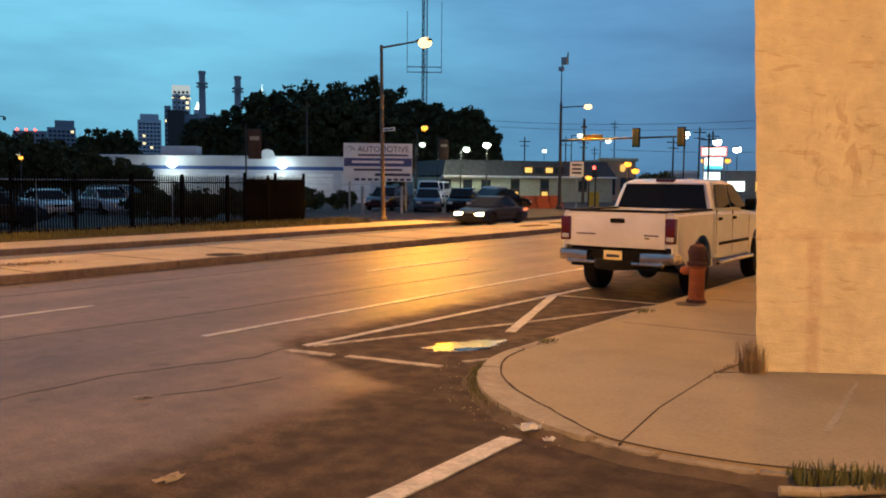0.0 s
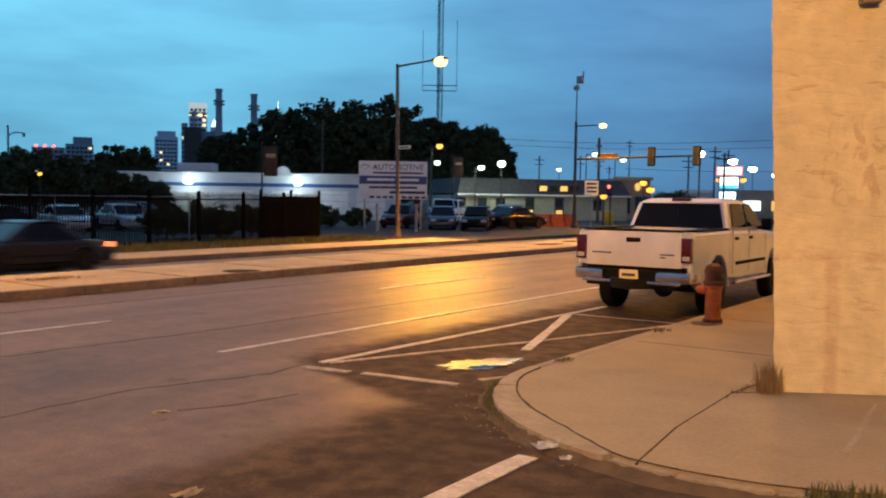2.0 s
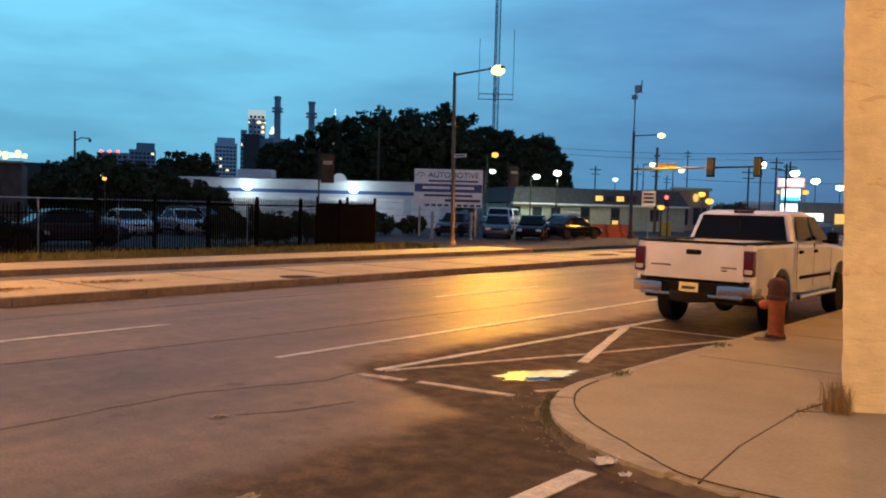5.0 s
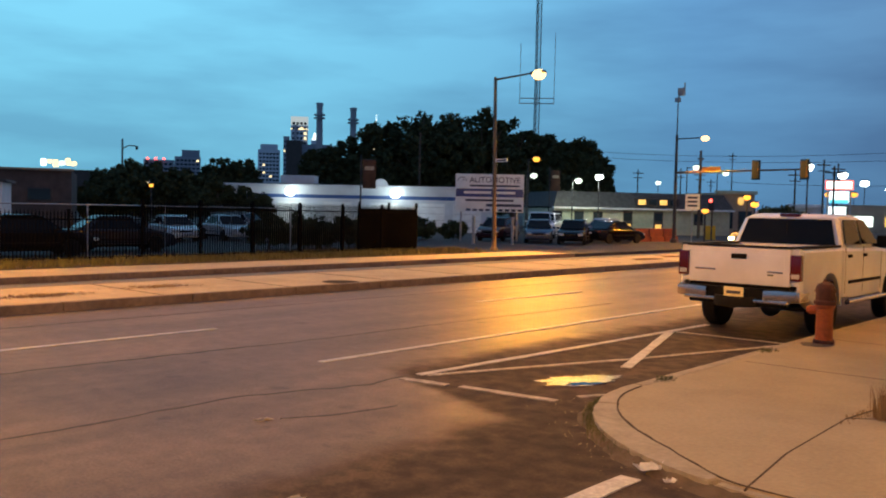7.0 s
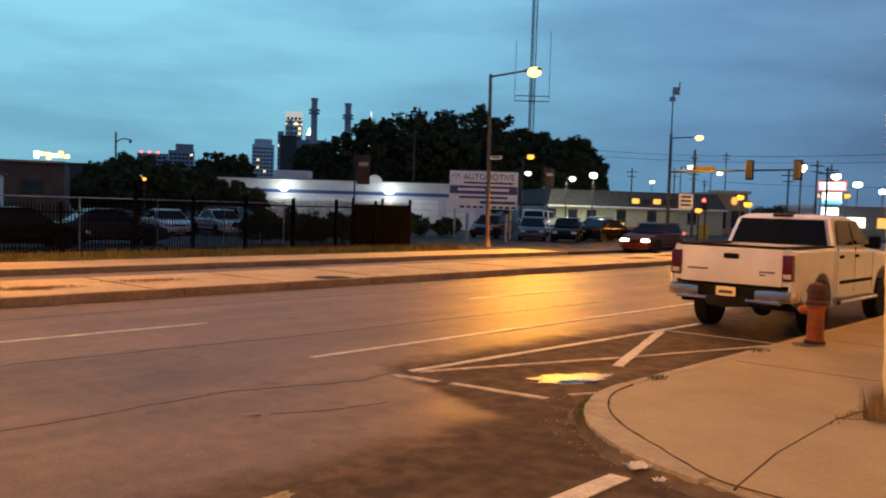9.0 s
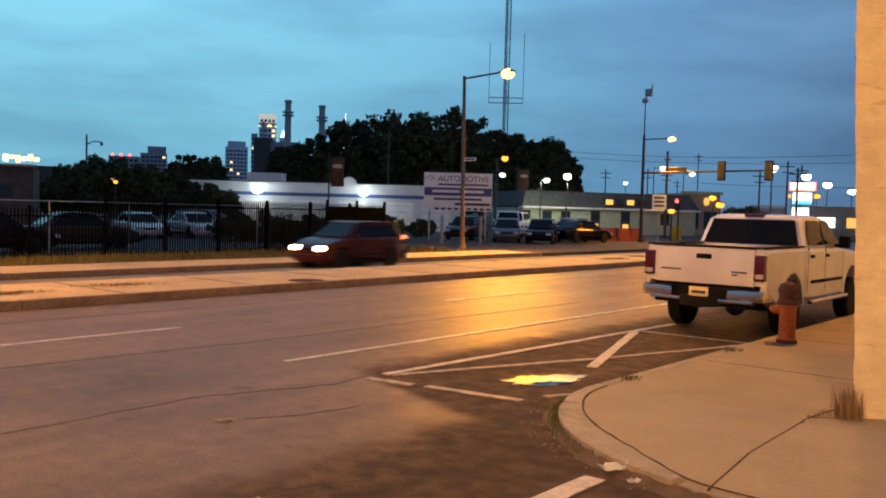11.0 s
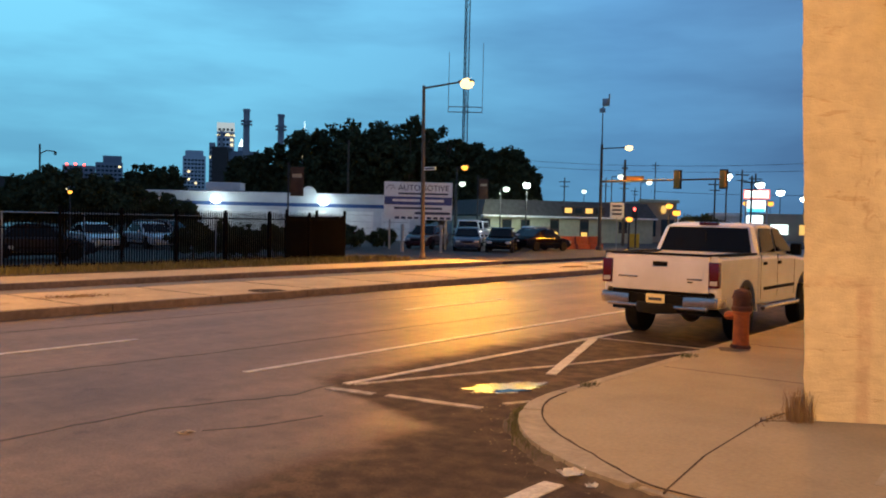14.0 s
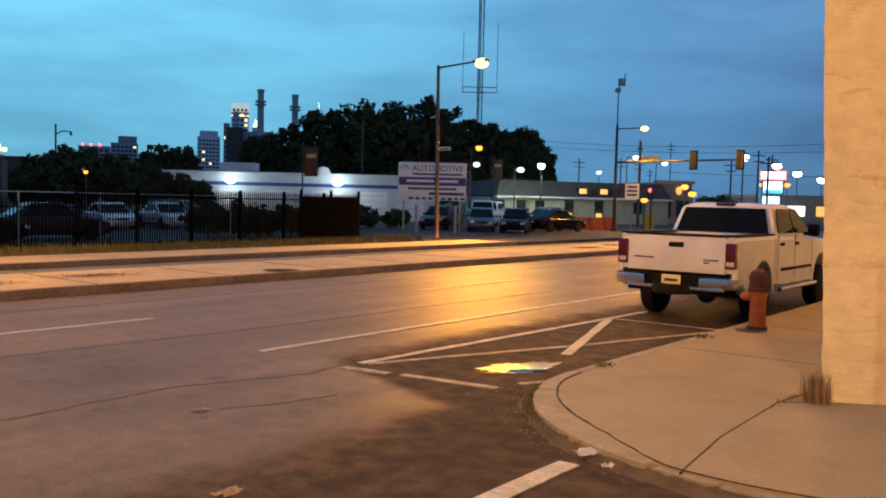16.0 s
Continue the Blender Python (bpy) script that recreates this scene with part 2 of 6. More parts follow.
def stucco_mat():
    """Trowelled cream stucco: long strokes, faint grey-pink bands, and scuffs at shoulder height."""
    m = mat("stucco", (0.66, 0.60, 0.395), 0.85, vary=0.09, scale=7, bump=0.3, bscale=55, stain=0.13, sscale=1.3)
    nt = m.node_tree
    N, L = nt.nodes.new, nt.links.new
    b = nt.nodes["Principled BSDF"]
    co, sep = N("ShaderNodeTexCoord"), N("ShaderNodeSeparateXYZ")
    L(co.outputs["Object"], sep.inputs[0])

    def calc(op, a, c=0.0):
        n = N("ShaderNodeMath")
        n.operation = op
        for k, v in enumerate((a, c)):
            if isinstance(v, (int, float)):
                n.inputs[k].default_value = v
            else:
                L(v, n.inputs[k])
        return n.outputs[0]

    def ramp(v, lo, hi, a=0.0, c=1.0):
        n = N("ShaderNodeMapRange")
        n.interpolation_type = "SMOOTHSTEP"
        for key, val in (("From Min", lo), ("From Max", hi), ("To Min", a), ("To Max", c)):
            n.inputs[key].default_value = val
        L(v, n.inputs["Value"])
        return n.outputs[0]

    def grain(scale, detail, stretch=(1, 1, 1), warp=0.0):
        mp, n = N("ShaderNodeMapping"), N("ShaderNodeTexNoise")
        mp.inputs["Scale"].default_value = stretch
        n.inputs["Scale"].default_value, n.inputs["Detail"].default_value = scale, detail
        n.inputs["Distortion"].default_value = warp
        L(co.outputs["Object"], mp.inputs["Vector"])
        L(mp.outputs[0], n.inputs["Vector"])
        return n.outputs["Fac"]

    def tinted(col, fac, tint):
        n = N("ShaderNodeMix")
        n.data_type, n.blend_type = "RGBA", "MULTIPLY"
        L(fac, n.inputs["Factor"])
        L(col, n.inputs["A"])
        n.inputs["B"].default_value = tint
        return n.outputs["Result"]

    along = calc("ADD", calc("MULTIPLY", calc("ADD", sep.outputs["X"], 0.965), 0.871), calc("MULTIPLY", calc("ADD", sep.outputs["Y"], -6.62), 0.491))
    high = sep.outputs["Z"]
    wob = calc("MULTIPLY", calc("ADD", grain(3.0, 4.0), -0.5), 0.10)
    patchy = ramp(grain(6.0, 6.0), 0.3, 0.62)
    col = b.inputs["Base Color"].links[0].from_socket
    post = calc("MULTIPLY", ramp(calc("ABSOLUTE", calc("ADD", calc("ADD", along, -0.50), wob)), 0.03, 0.10, 1.0, 0.0), ramp(high, 1.25, 1.42, 1.0, 0.0))
    col = tinted(col, calc("MULTIPLY", post, ramp(patchy, 0.0, 1.0, 0.4, 1.0)), (0.84, 0.75, 0.76, 1))
    band = ramp(calc("ABSOLUTE", calc("ADD", calc("ADD", high, -1.37), wob)), 0.02, 0.075, 1.0, 0.0)
    col = tinted(col, calc("MULTIPLY", band, ramp(patchy, 0.0, 1.0, 0.25, 0.9)), (0.84, 0.75, 0.72, 1))
    zone = calc("MULTIPLY", calc("MULTIPLY", ramp(along, 0.2, 0.5), ramp(high, 1.75, 2.0)), ramp(high, 2.45, 2.8, 1.0, 0.0))
    scuff = calc("MULTIPLY", ramp(grain(7.0, 8.0, (1, 1, 0.55), 1.2), 0.52, 0.64), zone)
    col = tinted(col, scuff, (0.80, 0.72, 0.68, 1))
    # scattered pits, coloured darker and sunk in the bump below
    pits = ramp(grain(5.5, 9.0, (0.6, 0.6, 2.4), 0.8), 0.60, 0.70)
    col = tinted(col, pits, (0.86, 0.79, 0.74, 1))
    L(col, b.inputs["Base Color"])
    fine = b.inputs["Normal"].links[0].from_node
    stroke = N("ShaderNodeBump")
    stroke.inputs["Strength"].default_value, stroke.inputs["Distance"].default_value = 0.5, 0.03
    L(calc("ADD", grain(4.0, 7.0, (0.7, 0.7, 2.2), 1.0), calc("MULTIPLY", pits, -0.35)), stroke.inputs["Height"])
    L(stroke.outputs[0], fine.inputs["Normal"])
    return m


STUCCO = stucco_mat()
SOIL = mat("soil", (0.10, 0.075, 0.05), 0.95, vary=0.3, scale=5, bump=0.5, bscale=30, stain=0.3)
GRASS = mat("grass", (0.085, 0.085, 0.03), 0.8, vary=0.4, scale=1.5)
DRY = mat("dry_weeds", (0.22, 0.15, 0.075), 0.85, vary=0.35, scale=4)
WEED = mat("green_weeds", (0.07, 0.078, 0.026), 0.7, vary=0.35, scale=8)
LEAF = mat("leaves", (0.044, 0.055, 0.028), 0.9, vary=0.35, scale=0.8, spec=0.1)
BARK = mat("bark", (0.07, 0.055, 0.04), 0.9, vary=0.3, scale=6, bump=0.6, bscale=20)
STEEL_BROWN = mat("brown_steel", (0.10, 0.075, 0.055), 0.5, 0.2, vary=0.2, scale=4)
STEEL_DARK = mat("dark_steel", (0.03, 0.03, 0.032), 0.5, 0.3, vary=0.2, scale=4)
IRON = mat("manhole_iron", (0.03, 0.026, 0.022), 0.9, 0.0, vary=0.25, scale=9, bump=0.4, bscale=40, spec=0.1)
STEEL_GREY = mat("galvanised_steel", (0.35, 0.36, 0.37), 0.45, 0.8, vary=0.12, scale=8)
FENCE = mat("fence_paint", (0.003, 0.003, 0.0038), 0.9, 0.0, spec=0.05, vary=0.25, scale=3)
RUST = mat("hydrant_rust", (0.08, 0.026, 0.02), 0.75, 0.0, vary=0.3, scale=14, bump=0.3, bscale=50, stain=0.3, sscale=6)
ORANGE = mat("hydrant_orange", (0.36, 0.09, 0.03), 0.6, 0.0, vary=0.18, scale=12, bump=0.2, bscale=50, stain=0.35, sscale=7)
SILVER = mat("silver_paint", (0.66, 0.69, 0.80), 0.36, 0.2, vary=0.05, scale=2.5, coat=0.5, stain=0.12, sscale=1.4)
SILVER_CAR = mat("silver_car_paint", (0.52, 0.55, 0.60), 0.3, 0.35, vary=0.04, scale=2, coat=0.6)
DARK_CAR = mat("dark_blue_paint", (0.006, 0.009, 0.018), 0.32, 0.0, vary=0.1, scale=3, spec=0.25, coat=0.08)
RED_CAR = mat("dark_red_paint", (0.030, 0.004, 0.006), 0.32, 0.0, vary=0.1, scale=3, spec=0.25, coat=0.08)
BLACK_CAR = mat("black_paint", (0.004, 0.004, 0.006), 0.22, 0.0, vary=0.1, scale=3, spec=0.1)
GREY_CAR = mat("grey_car_paint", (0.20, 0.22, 0.24), 0.4, 0.2, vary=0.06, scale=2, coat=0.3)
BLUE_CAR = mat("steel_blue_paint", (0.03, 0.055, 0.10), 0.3, 0.2, vary=0.1, scale=3, spec=0.3, coat=0.1)
WHITE_CAR = mat("white_paint", (0.62, 0.64, 0.66), 0.35, 0.0, vary=0.05, scale=3, coat=0.5)
PLASTIC = mat("black_plastic", (0.006, 0.006, 0.006), 0.7, spec=0.12, vary=0.2, scale=12)
RUBBER = mat("rubber", (0.011, 0.011, 0.011), 0.9, spec=0.2, vary=0.2, scale=16, bump=0.3, bscale=60)
CHROME = mat("chrome", (0.68, 0.62, 0.54), 0.2, 1.0, vary=0.06, scale=5)
ALLOY = mat("alloy", (0.42, 0.42, 0.43), 0.35, 0.9, vary=0.1, scale=8)
GLASS_DARK = mat("car_glass", (0.005, 0.006, 0.008), 0.05, vary=0.05, scale=3.0, spec=0.14)
PANE = glass("window_glass", (0.02, 0.03, 0.035), 0.06)
TAIL_OFF = mat("tail_lens", (0.07, 0.006, 0.006), 0.15, vary=0.15, scale=20, coat=0.6)
LENS_CLEAR = mat("clear_lens", (0.5, 0.5, 0.5), 0.12, 0.3, vary=0.1, scale=30, coat=0.6)
PLATE_Y = mat("plate_face", (0.72, 0.64, 0.36), 0.4, vary=0.1, scale=20)
PLATE_W = mat("plate_white", (0.6, 0.6, 0.58), 0.4, vary=0.1, scale=20)
INK = mat("ink", (0.035, 0.045, 0.08), 0.6, vary=0.1, scale=20)
SIGN_WHITE = mat("sign_white", (0.76, 0.80, 0.80), 0.5, vary=0.06, scale=3, stain=0.12, sscale=1.0)
SIGN_BLUE = mat("sign_blue", (0.03, 0.06, 0.20), 0.5, vary=0.12, scale=3)
WALL_WHITE = mat("white_wall", (0.60, 0.66, 0.70), 0.7, vary=0.06, scale=1.0, stain=0.15, sscale=0.25)
STRIPE = mat("blue_stripe", (0.03, 0.09, 0.26), 0.6, vary=0.1, scale=1.0)
WALL_GREEN = mat("pale_green_brick", (0.36, 0.40, 0.31), 0.8, vary=0.12, scale=2.5, stain=0.15, sscale=0.3)
ROOF_DARK = mat("dark_shingle", (0.05, 0.05, 0.052), 0.85, vary=0.25, scale=3)
WALL_DARK = mat("dark_brick", (0.075, 0.06, 0.055), 0.9, vary=0.2, scale=2, stain=0.2)
WALL_TAN = mat("tan_wall", (0.30, 0.25, 0.19), 0.85, vary=0.15, scale=1.0)
TOWER_GREY = mat("tower_grey", (0.50, 0.56, 0.62), 0.6, vary=0.12, scale=0.02)
TOWER_DARK = mat("tower_dark", (0.22, 0.25, 0.30), 0.6, vary=0.12, scale=0.02)
STACK = mat("stack_concrete", (0.34, 0.35, 0.38), 0.8, vary=0.1, scale=0.1)
BANNER = mat("banner_cloth", (0.07, 0.035, 0.018), 0.8, vary=0.3, scale=2.0)
SIGNAL_Y = mat("signal_housing", (0.45, 0.26, 0.04), 0.5, vary=0.1, scale=6)
PAPER = mat("paper", (0.72, 0.72, 0.70), 0.8, vary=0.1, scale=30)
CARD = mat("cardboard", (0.42, 0.35, 0.24), 0.9, vary=0.2, scale=20)
BARRIER = mat("barrier_orange", (0.16, 0.035, 0.02), 0.7, vary=0.2, scale=3)
YELLOW = mat("yellow_board", (0.55, 0.36, 0.03), 0.6, vary=0.1, scale=3)

LAMP_GLOW = glow("sodium_lens", (1.0, 0.62, 0.22), 3.6)
LAMP_ORANGE = glow("sodium_lens_far", (1.0, 0.43, 0.055), 2.1)
LAMP_WHITE = glow("white_lens", (0.85, 1.0, 0.98), 10.0)
LAMP_PALE = glow("pale_lens", (0.80, 1.0, 0.85), 2.4)
HEAD_GLOW = glow("headlamp_lens", (1.0, 0.80, 0.42), 22.0)
TAIL_GLOW = glow("tail_lens_lit", (1.0, 0.22, 0.09), 4.0)
TURN_GLOW = glow("marker_lens_lit", (1.0, 0.42, 0.06), 3.5)
WINDOW_GLOW = glow("lit_window", (1.0, 0.62, 0.16), 0.9)
CITY_GLOW = glow("city_window", (1.0, 0.80, 0.42), 1.6)
RED_GLOW = glow("red_beacon", (1.0, 0.08, 0.06), 6)
WHITE_GLOW = glow("white_glow", (0.80, 1.0, 1.0), 2.2)
SIGN_GLOW_RED = glow("lit_sign_red", (1.0, 0.16, 0.10), 1.8)
SIGN_GLOW_CYAN = glow("lit_sign_cyan", (0.1, 0.75, 0.9), 1.2)
CROWN_GLOW = glow("floodlit_crown", (0.72, 0.80, 0.74), 0.55)
BLUE_GLOW = glow("blue_light", (0.10, 0.14, 1.0), 1.5)


def puddle_mat():
    m = bpy.data.materials.new("wet_puddle")
    m.use_nodes = True
    b = m.node_tree.nodes["Principled BSDF"]
    b.inputs["Base Color"].default_value = (0.03, 0.027, 0.025, 1)
    b.inputs["Roughness"].default_value = 0.03
    b.inputs["Specular IOR Level"].default_value = 0.8
    N, L = m.node_tree.nodes.new, m.node_tree.links.new
    co, no, bp = N("ShaderNodeTexCoord"), N("ShaderNodeTexNoise"), N("ShaderNodeBump")
    no.inputs["Scale"].default_value = 16
    bp.inputs["Strength"].default_value, bp.inputs["Distance"].default_value = 0.12, 0.01
    L(co.outputs["Object"], no.inputs["Vector"])
    L(no.outputs["Fac"], bp.inputs["Height"])
    L(bp.outputs[0], b.inputs["Normal"])
    return m


PUDDLE = puddle_mat()
WET = mat("wet_asphalt", (0.03, 0.026, 0.022), 0.28, vary=0.4, scale=26, bump=0.5, bscale=34, spec=0.28)


# ---- mesh tools ----
def link(name, bm, material, parent=None, label="", smooth=True):
    me = bpy.data.meshes.new(name)
    bmesh.ops.recalc_face_normals(bm, faces=bm.faces)
    bm.to_mesh(me)
    bm.free()
    me.materials.append(material)
    if smooth:
        for p in me.polygons:
            p.use_smooth = True
        me.set_sharp_from_angle(angle=radians(35))
    ob = new(name, me)
    if parent:
        ob.parent = parent
    if label:
        ob["label"] = label
    return ob


part = link


def box(bm, c, s, bevel=0.0, rz=0.0):
    r = bmesh.ops.create_cube(bm, size=1.0)
    vs = r["verts"]
    bmesh.ops.scale(bm, vec=s, verts=vs)
    if bevel:
        es = {e for v in vs for e in v.link_edges}
        rb = bmesh.ops.bevel(bm, geom=list(es), offset=bevel, segments=2, affect="EDGES", profile=0.7)
        vs = list({v for v in rb["verts"]} | {v for v in vs if v.is_valid})
    if rz:
        bmesh.ops.rotate(bm, cent=(0, 0, 0), matrix=Matrix.Rotation(radians(rz), 3, "Z"), verts=vs)
    bmesh.ops.translate(bm, vec=c, verts=vs)
    return bm


def rod(bm, a, b, r0, r1=None, seg=10):
    a, b = Vector(a), Vector(b)
    d = b - a
    r = bmesh.ops.create_cone(bm, cap_ends=True, segments=seg, radius1=r0, radius2=r0 if r1 is None else r1, depth=d.length)
    m = Matrix.Translation((a + b) / 2) @ d.to_track_quat("Z", "Y").to_matrix().to_4x4()
    bmesh.ops.transform(bm, matrix=m, verts=r["verts"])
    return bm


def ball(bm, c, r, s=(1, 1, 1), seg=14):
    q = bmesh.ops.create_uvsphere(bm, u_segments=seg, v_segments=max(6, seg // 2), radius=r)
    bmesh.ops.scale(bm, vec=s, verts=q["verts"])
    bmesh.ops.translate(bm, vec=c, verts=q["verts"])
    return bm


def slab(bm, pts, z0, z1):
    """A flat plate with the outline pts."""
    lo = [bm.verts.new((x, y, z0)) for x, y in pts]
    hi = [bm.verts.new((x, y, z1)) for x, y in pts]
    bm.faces.new(hi)
    bm.faces.new(lo[::-1])
    n = len(pts)
    for i in range(n):
        bm.faces.new((lo[i], lo[(i + 1) % n], hi[(i + 1) % n], hi[i]))
    return bm


def lathe(bm, prof, seg=20):
    rings = []
    for r, z in prof:
        rings.append([bm.verts.new((r * math.cos(2 * math.pi * k / seg), r * math.sin(2 * math.pi * k / seg), z)) for k in range(seg)])
    for a, b in zip(rings, rings[1:]):
        for k in range(seg):
            bm.faces.new((a[k], a[(k + 1) % seg], b[(k + 1) % seg], b[k]))
    bm.faces.new(rings[0][::-1])
    bm.faces.new(rings[-1])
    return bm


def B():
    return bmesh.new()


def empty(name, at=(0, 0, 0), rz=0.0, tilt=0.0):
    e = new(name)
    e.empty_display_size = 0.2
    e.matrix_basis = pose(*at, 0, tilt, rz)
    return e


def structure(ob, label, category):
    return tagged(ob, label, category, kind="structure")


def mesh_from(name, verts, faces, material, parent=None):
    me = bpy.data.meshes.new(name)
    me.from_pydata(verts, [], faces)
    me.materials.append(material)
    ob = new(name, me)
    if parent:
        ob.parent = parent
    return ob


# ---- large structure: ground, roads, pavements ----
FZ = -0.10   # level of the far side of the road
structure(link("ground", slab(B(), [(-3200, -900), (900, -900), (900, 3200), (-3200, 3200)], -0.9, -0.32), SOIL), "dark bare earth stretching to the horizon", "ground")
structure(link("road", slab(B(), [(-13.45, -120), (60, -120), (60, 420), (-13.45, 420)], -0.3, 0.0), ASPHALT), "worn grey asphalt of a wide avenue", "road")
structure(link("road_far", slab(B(), [(-21.55, -120), (-16.6, -120), (-16.6, 420), (-21.55, 420)], -0.31, -0.25), ASPHALT_FAR), "asphalt of the far carriageway behind the median", "road")
structure(link("road_cross", slab(B(), [(-16.6, 41.5), (-13.45, 41.5), (-13.45, 420), (-16.6, 420)], -0.31, -0.12), ASPHALT_FAR), "asphalt of the crossing beyond the median", "road")
structure(link("lot", slab(B(), [(-190, -60), (-26.1, -60), (-26.1, 29.6), (-24.3, 29.6), (-24.3, 33.2), (-21.55, 33.2), (-21.55, 420), (-190, 420)], -0.31, FZ), LOT), "patched asphalt parking lot and driveway", "ground")
structure(link("verge", slab(B(), [(-26.1, -60), (-24.3, -60), (-24.3, 29.6), (-26.1, 29.6)], -0.31, FZ + 0.02), SOIL), "strip of bare soil under the fence", "ground")
structure(link("pavement_far", slab(B(), [(-24.3, -60), (-21.73, -60), (-21.73, 33.2), (-24.3, 33.2)], -0.31, FZ), CONCRETE_FAR), "pale concrete pavement across the road", "pavement")

# median: concrete top between two kerbs
med = structure(link("median", slab(B(), [(-16.45, -120), (-13.62, -120), (-13.62, 39.5), (-14.2, 41.0), (-15.8, 41.0), (-16.45, 39.5)], -0.31, 0.145), CONCRETE_FAR), "long raised concrete median lit by street lamps", "median")
for i in range(24):
    y0 = -20 + i * 2.5
    part("kerb_stone", box(B(), (-13.535, y0 + 1.24, -0.07), (0.17, 2.48, 0.45), 0.02), KERB_DARK, med)
part("kerb_stone", box(B(), (-16.53, 0, -0.08), (0.16, 80, 0.45), 0.02), KERB_DARK, med)
far_kerb = structure(link("kerb_far", box(B(), (-21.64, -13.4, -0.19), (0.18, 93.2, 0.22), 0.02), KERB_DARK), "worn dark kerb of the far pavement", "kerb")
# joints in the median and the far pavement
for i in range(16):
    part("joint", box(B(), (-15.03, -8 + i * 3.0, 0.147), (2.75, 0.03, 0.004)), TAR, med)

# the near corner: kerb arc round (cx, cy), then along the side street
CX, CY, CR = -0.735, 6.243, 2.64
SD = Vector((0.871, 0.491))


def corner_line(r):
    """The outline of the corner at the distance r from its centre, from the avenue round into the side street."""
    pts = [(CX - r, 60.0), (CX - r, 30.0), (CX - r, CY)]
    for k in range(1, 25):
        a = math.pi + k / 24 * radians(119.4)
        pts.append((CX + r * math.cos(a), CY + r * math.sin(a)))
    x, y = pts[-1]
    pts.append((x + SD.x * 25, y + SD.y * 25))
    return pts


WA = Vector((-0.965, 6.62))    # foot of the building's corner
WB = WA + SD * 22
walk_pts = corner_line(CR - 0.08) + [(WB.x + 3, WB.y + 0.1), (WA.x + 0.3, WA.y + 0.35), (WA.x + 0.3, 60.0)]
pavement = structure(link("pavement", slab(B(), walk_pts, -0.05, 0.078), CONCRETE), "orange-lit concrete pavement round the corner", "pavement")


def kerb_width(deg):
    """The kerb widens round the corner and dies out where the side street begins."""
    return float(np.interp(deg, [-10, 0, 12, 24, 38, 50, 60, 70, 77, 80, 120], [0.12, 0.12, 0.14, 0.20, 0.26, 0.30, 0.30, 0.21, 0.11, 0.09, 0.10]))


def on_arc(deg, r):
    a = math.pi + radians(deg)
    return (CX + r * math.cos(a), CY + r * math.sin(a))


def kerb_stones():
    rnd = random.Random(21)
    for a, b, top in ((-1.0, 22.3, 0.0825), (22.9, 76.6, 0.081), (77.6, 88.0, 0.066), (88.6, 102.0, 0.062), (102.6, 119.4, 0.064)):
        n = max(3, int((b - a) / 2.2))
        degs = [a + (b - a) * k / n for k in range(n + 1)]
        o = [on_arc(d, CR + rnd.uniform(-0.006, 0.006)) for d in degs]
        q = [on_arc(d, CR - kerb_width(d) + rnd.uniform(-0.004, 0.004)) for d in degs]
        bm = slab(B(), o + q[::-1], -0.05, top)
        es = [e for e in bm.edges if all(v.co.z > top - 0.002 for v in e.verts)]
        bmesh.ops.bevel(bm, geom=es, offset=0.009, segments=2, affect="EDGES")
        part("kerb_stone", bm, KERB, pavement)
    x, y = on_arc(119.4, CR)
    u = Vector((SD.y, -SD.x))
    for k in range(3):
        p = Vector((x, y)) + SD * (0.02 + 2.0 * k) - u * 0.05
        part("kerb_stone", box(B(), (p.x + SD.x * 0.99, p.y + SD.y * 0.99, 0.006), (1.96, 0.12, 0.11), 0.016, math.degrees(math.atan2(SD.y, SD.x))), KERB, pavement)
    for i in range(12):
        part("kerb_stone", box(B(), (CX - CR + 0.065, CY + 0.06 + 1.5 + i * 3.0, 0.0025), (0.13, 2.98, 0.16), 0.012), KERB, pavement)


kerb_stones()
# dark joints between the slabs
for a, b, w in (((-1.09, 3.66), (-1.22, 4.76), 0.013), ((-1.22, 4.76), (-1.26, 6.28), 0.011), ((-1.26, 6.28), (-1.14, 7.2), 0.022), ((-1.14, 7.2), (-1.12, 40), 0.015), ((-1.26, 6.32), (-0.95, 6.56), 0.016)):
    a, b = Vector(a), Vector(b)
    d = (b - a).normalized()
    n = Vector((-d.y, d.x)) * w / 2
    part("joint", slab(B(), [tuple(a - n), tuple(b - n), tuple(b + n), tuple(a + n)], 0.05, 0.081), TAR, pavement)
for k in range(7):
    y = 8.6 + 2.9 * k
    part("joint", box(B(), (-2.16, y, 0.078), (2.0, 0.012, 0.004)), TAR, pavement)


jr = random.Random(8)
ring_o, ring_i = [], []
for k in range(120):
    d = k * 1.0
    r = CR - kerb_width(d) + 0.006
    wide = 0.010 + 0.018 * abs(noise.noise((d * 0.11, 2.0, 0))) + jr.uniform(0, 0.006)
    ring_o.append(on_arc(d, r))
    ring_i.append(on_arc(d, r - wide))
part("joint", slab(B(), ring_o + ring_i[::-1], 0.05, 0.0855), TAR, pavement, "dirt-filled joint behind the kerb")
bk = B()
edge_pts = [(0.02 + SD.x * t - SD.y * w, 3.40 + SD.y * t + SD.x * w) for t, w in ((0.0, 0.0), (0.22, 0.0), (0.42, 0.05), (0.62, 0.10), (0.9, 0.10), (1.4, 0.08), (2.2, 0.06))]
for a, b in zip(edge_pts, edge_pts[1:]):
    rod(bk, (*a, 0.06), (*b, 0.06), 0.032, seg=10)
part("broken_kerb", bk, KERB, pavement, "cracked pale edge of the kerb")

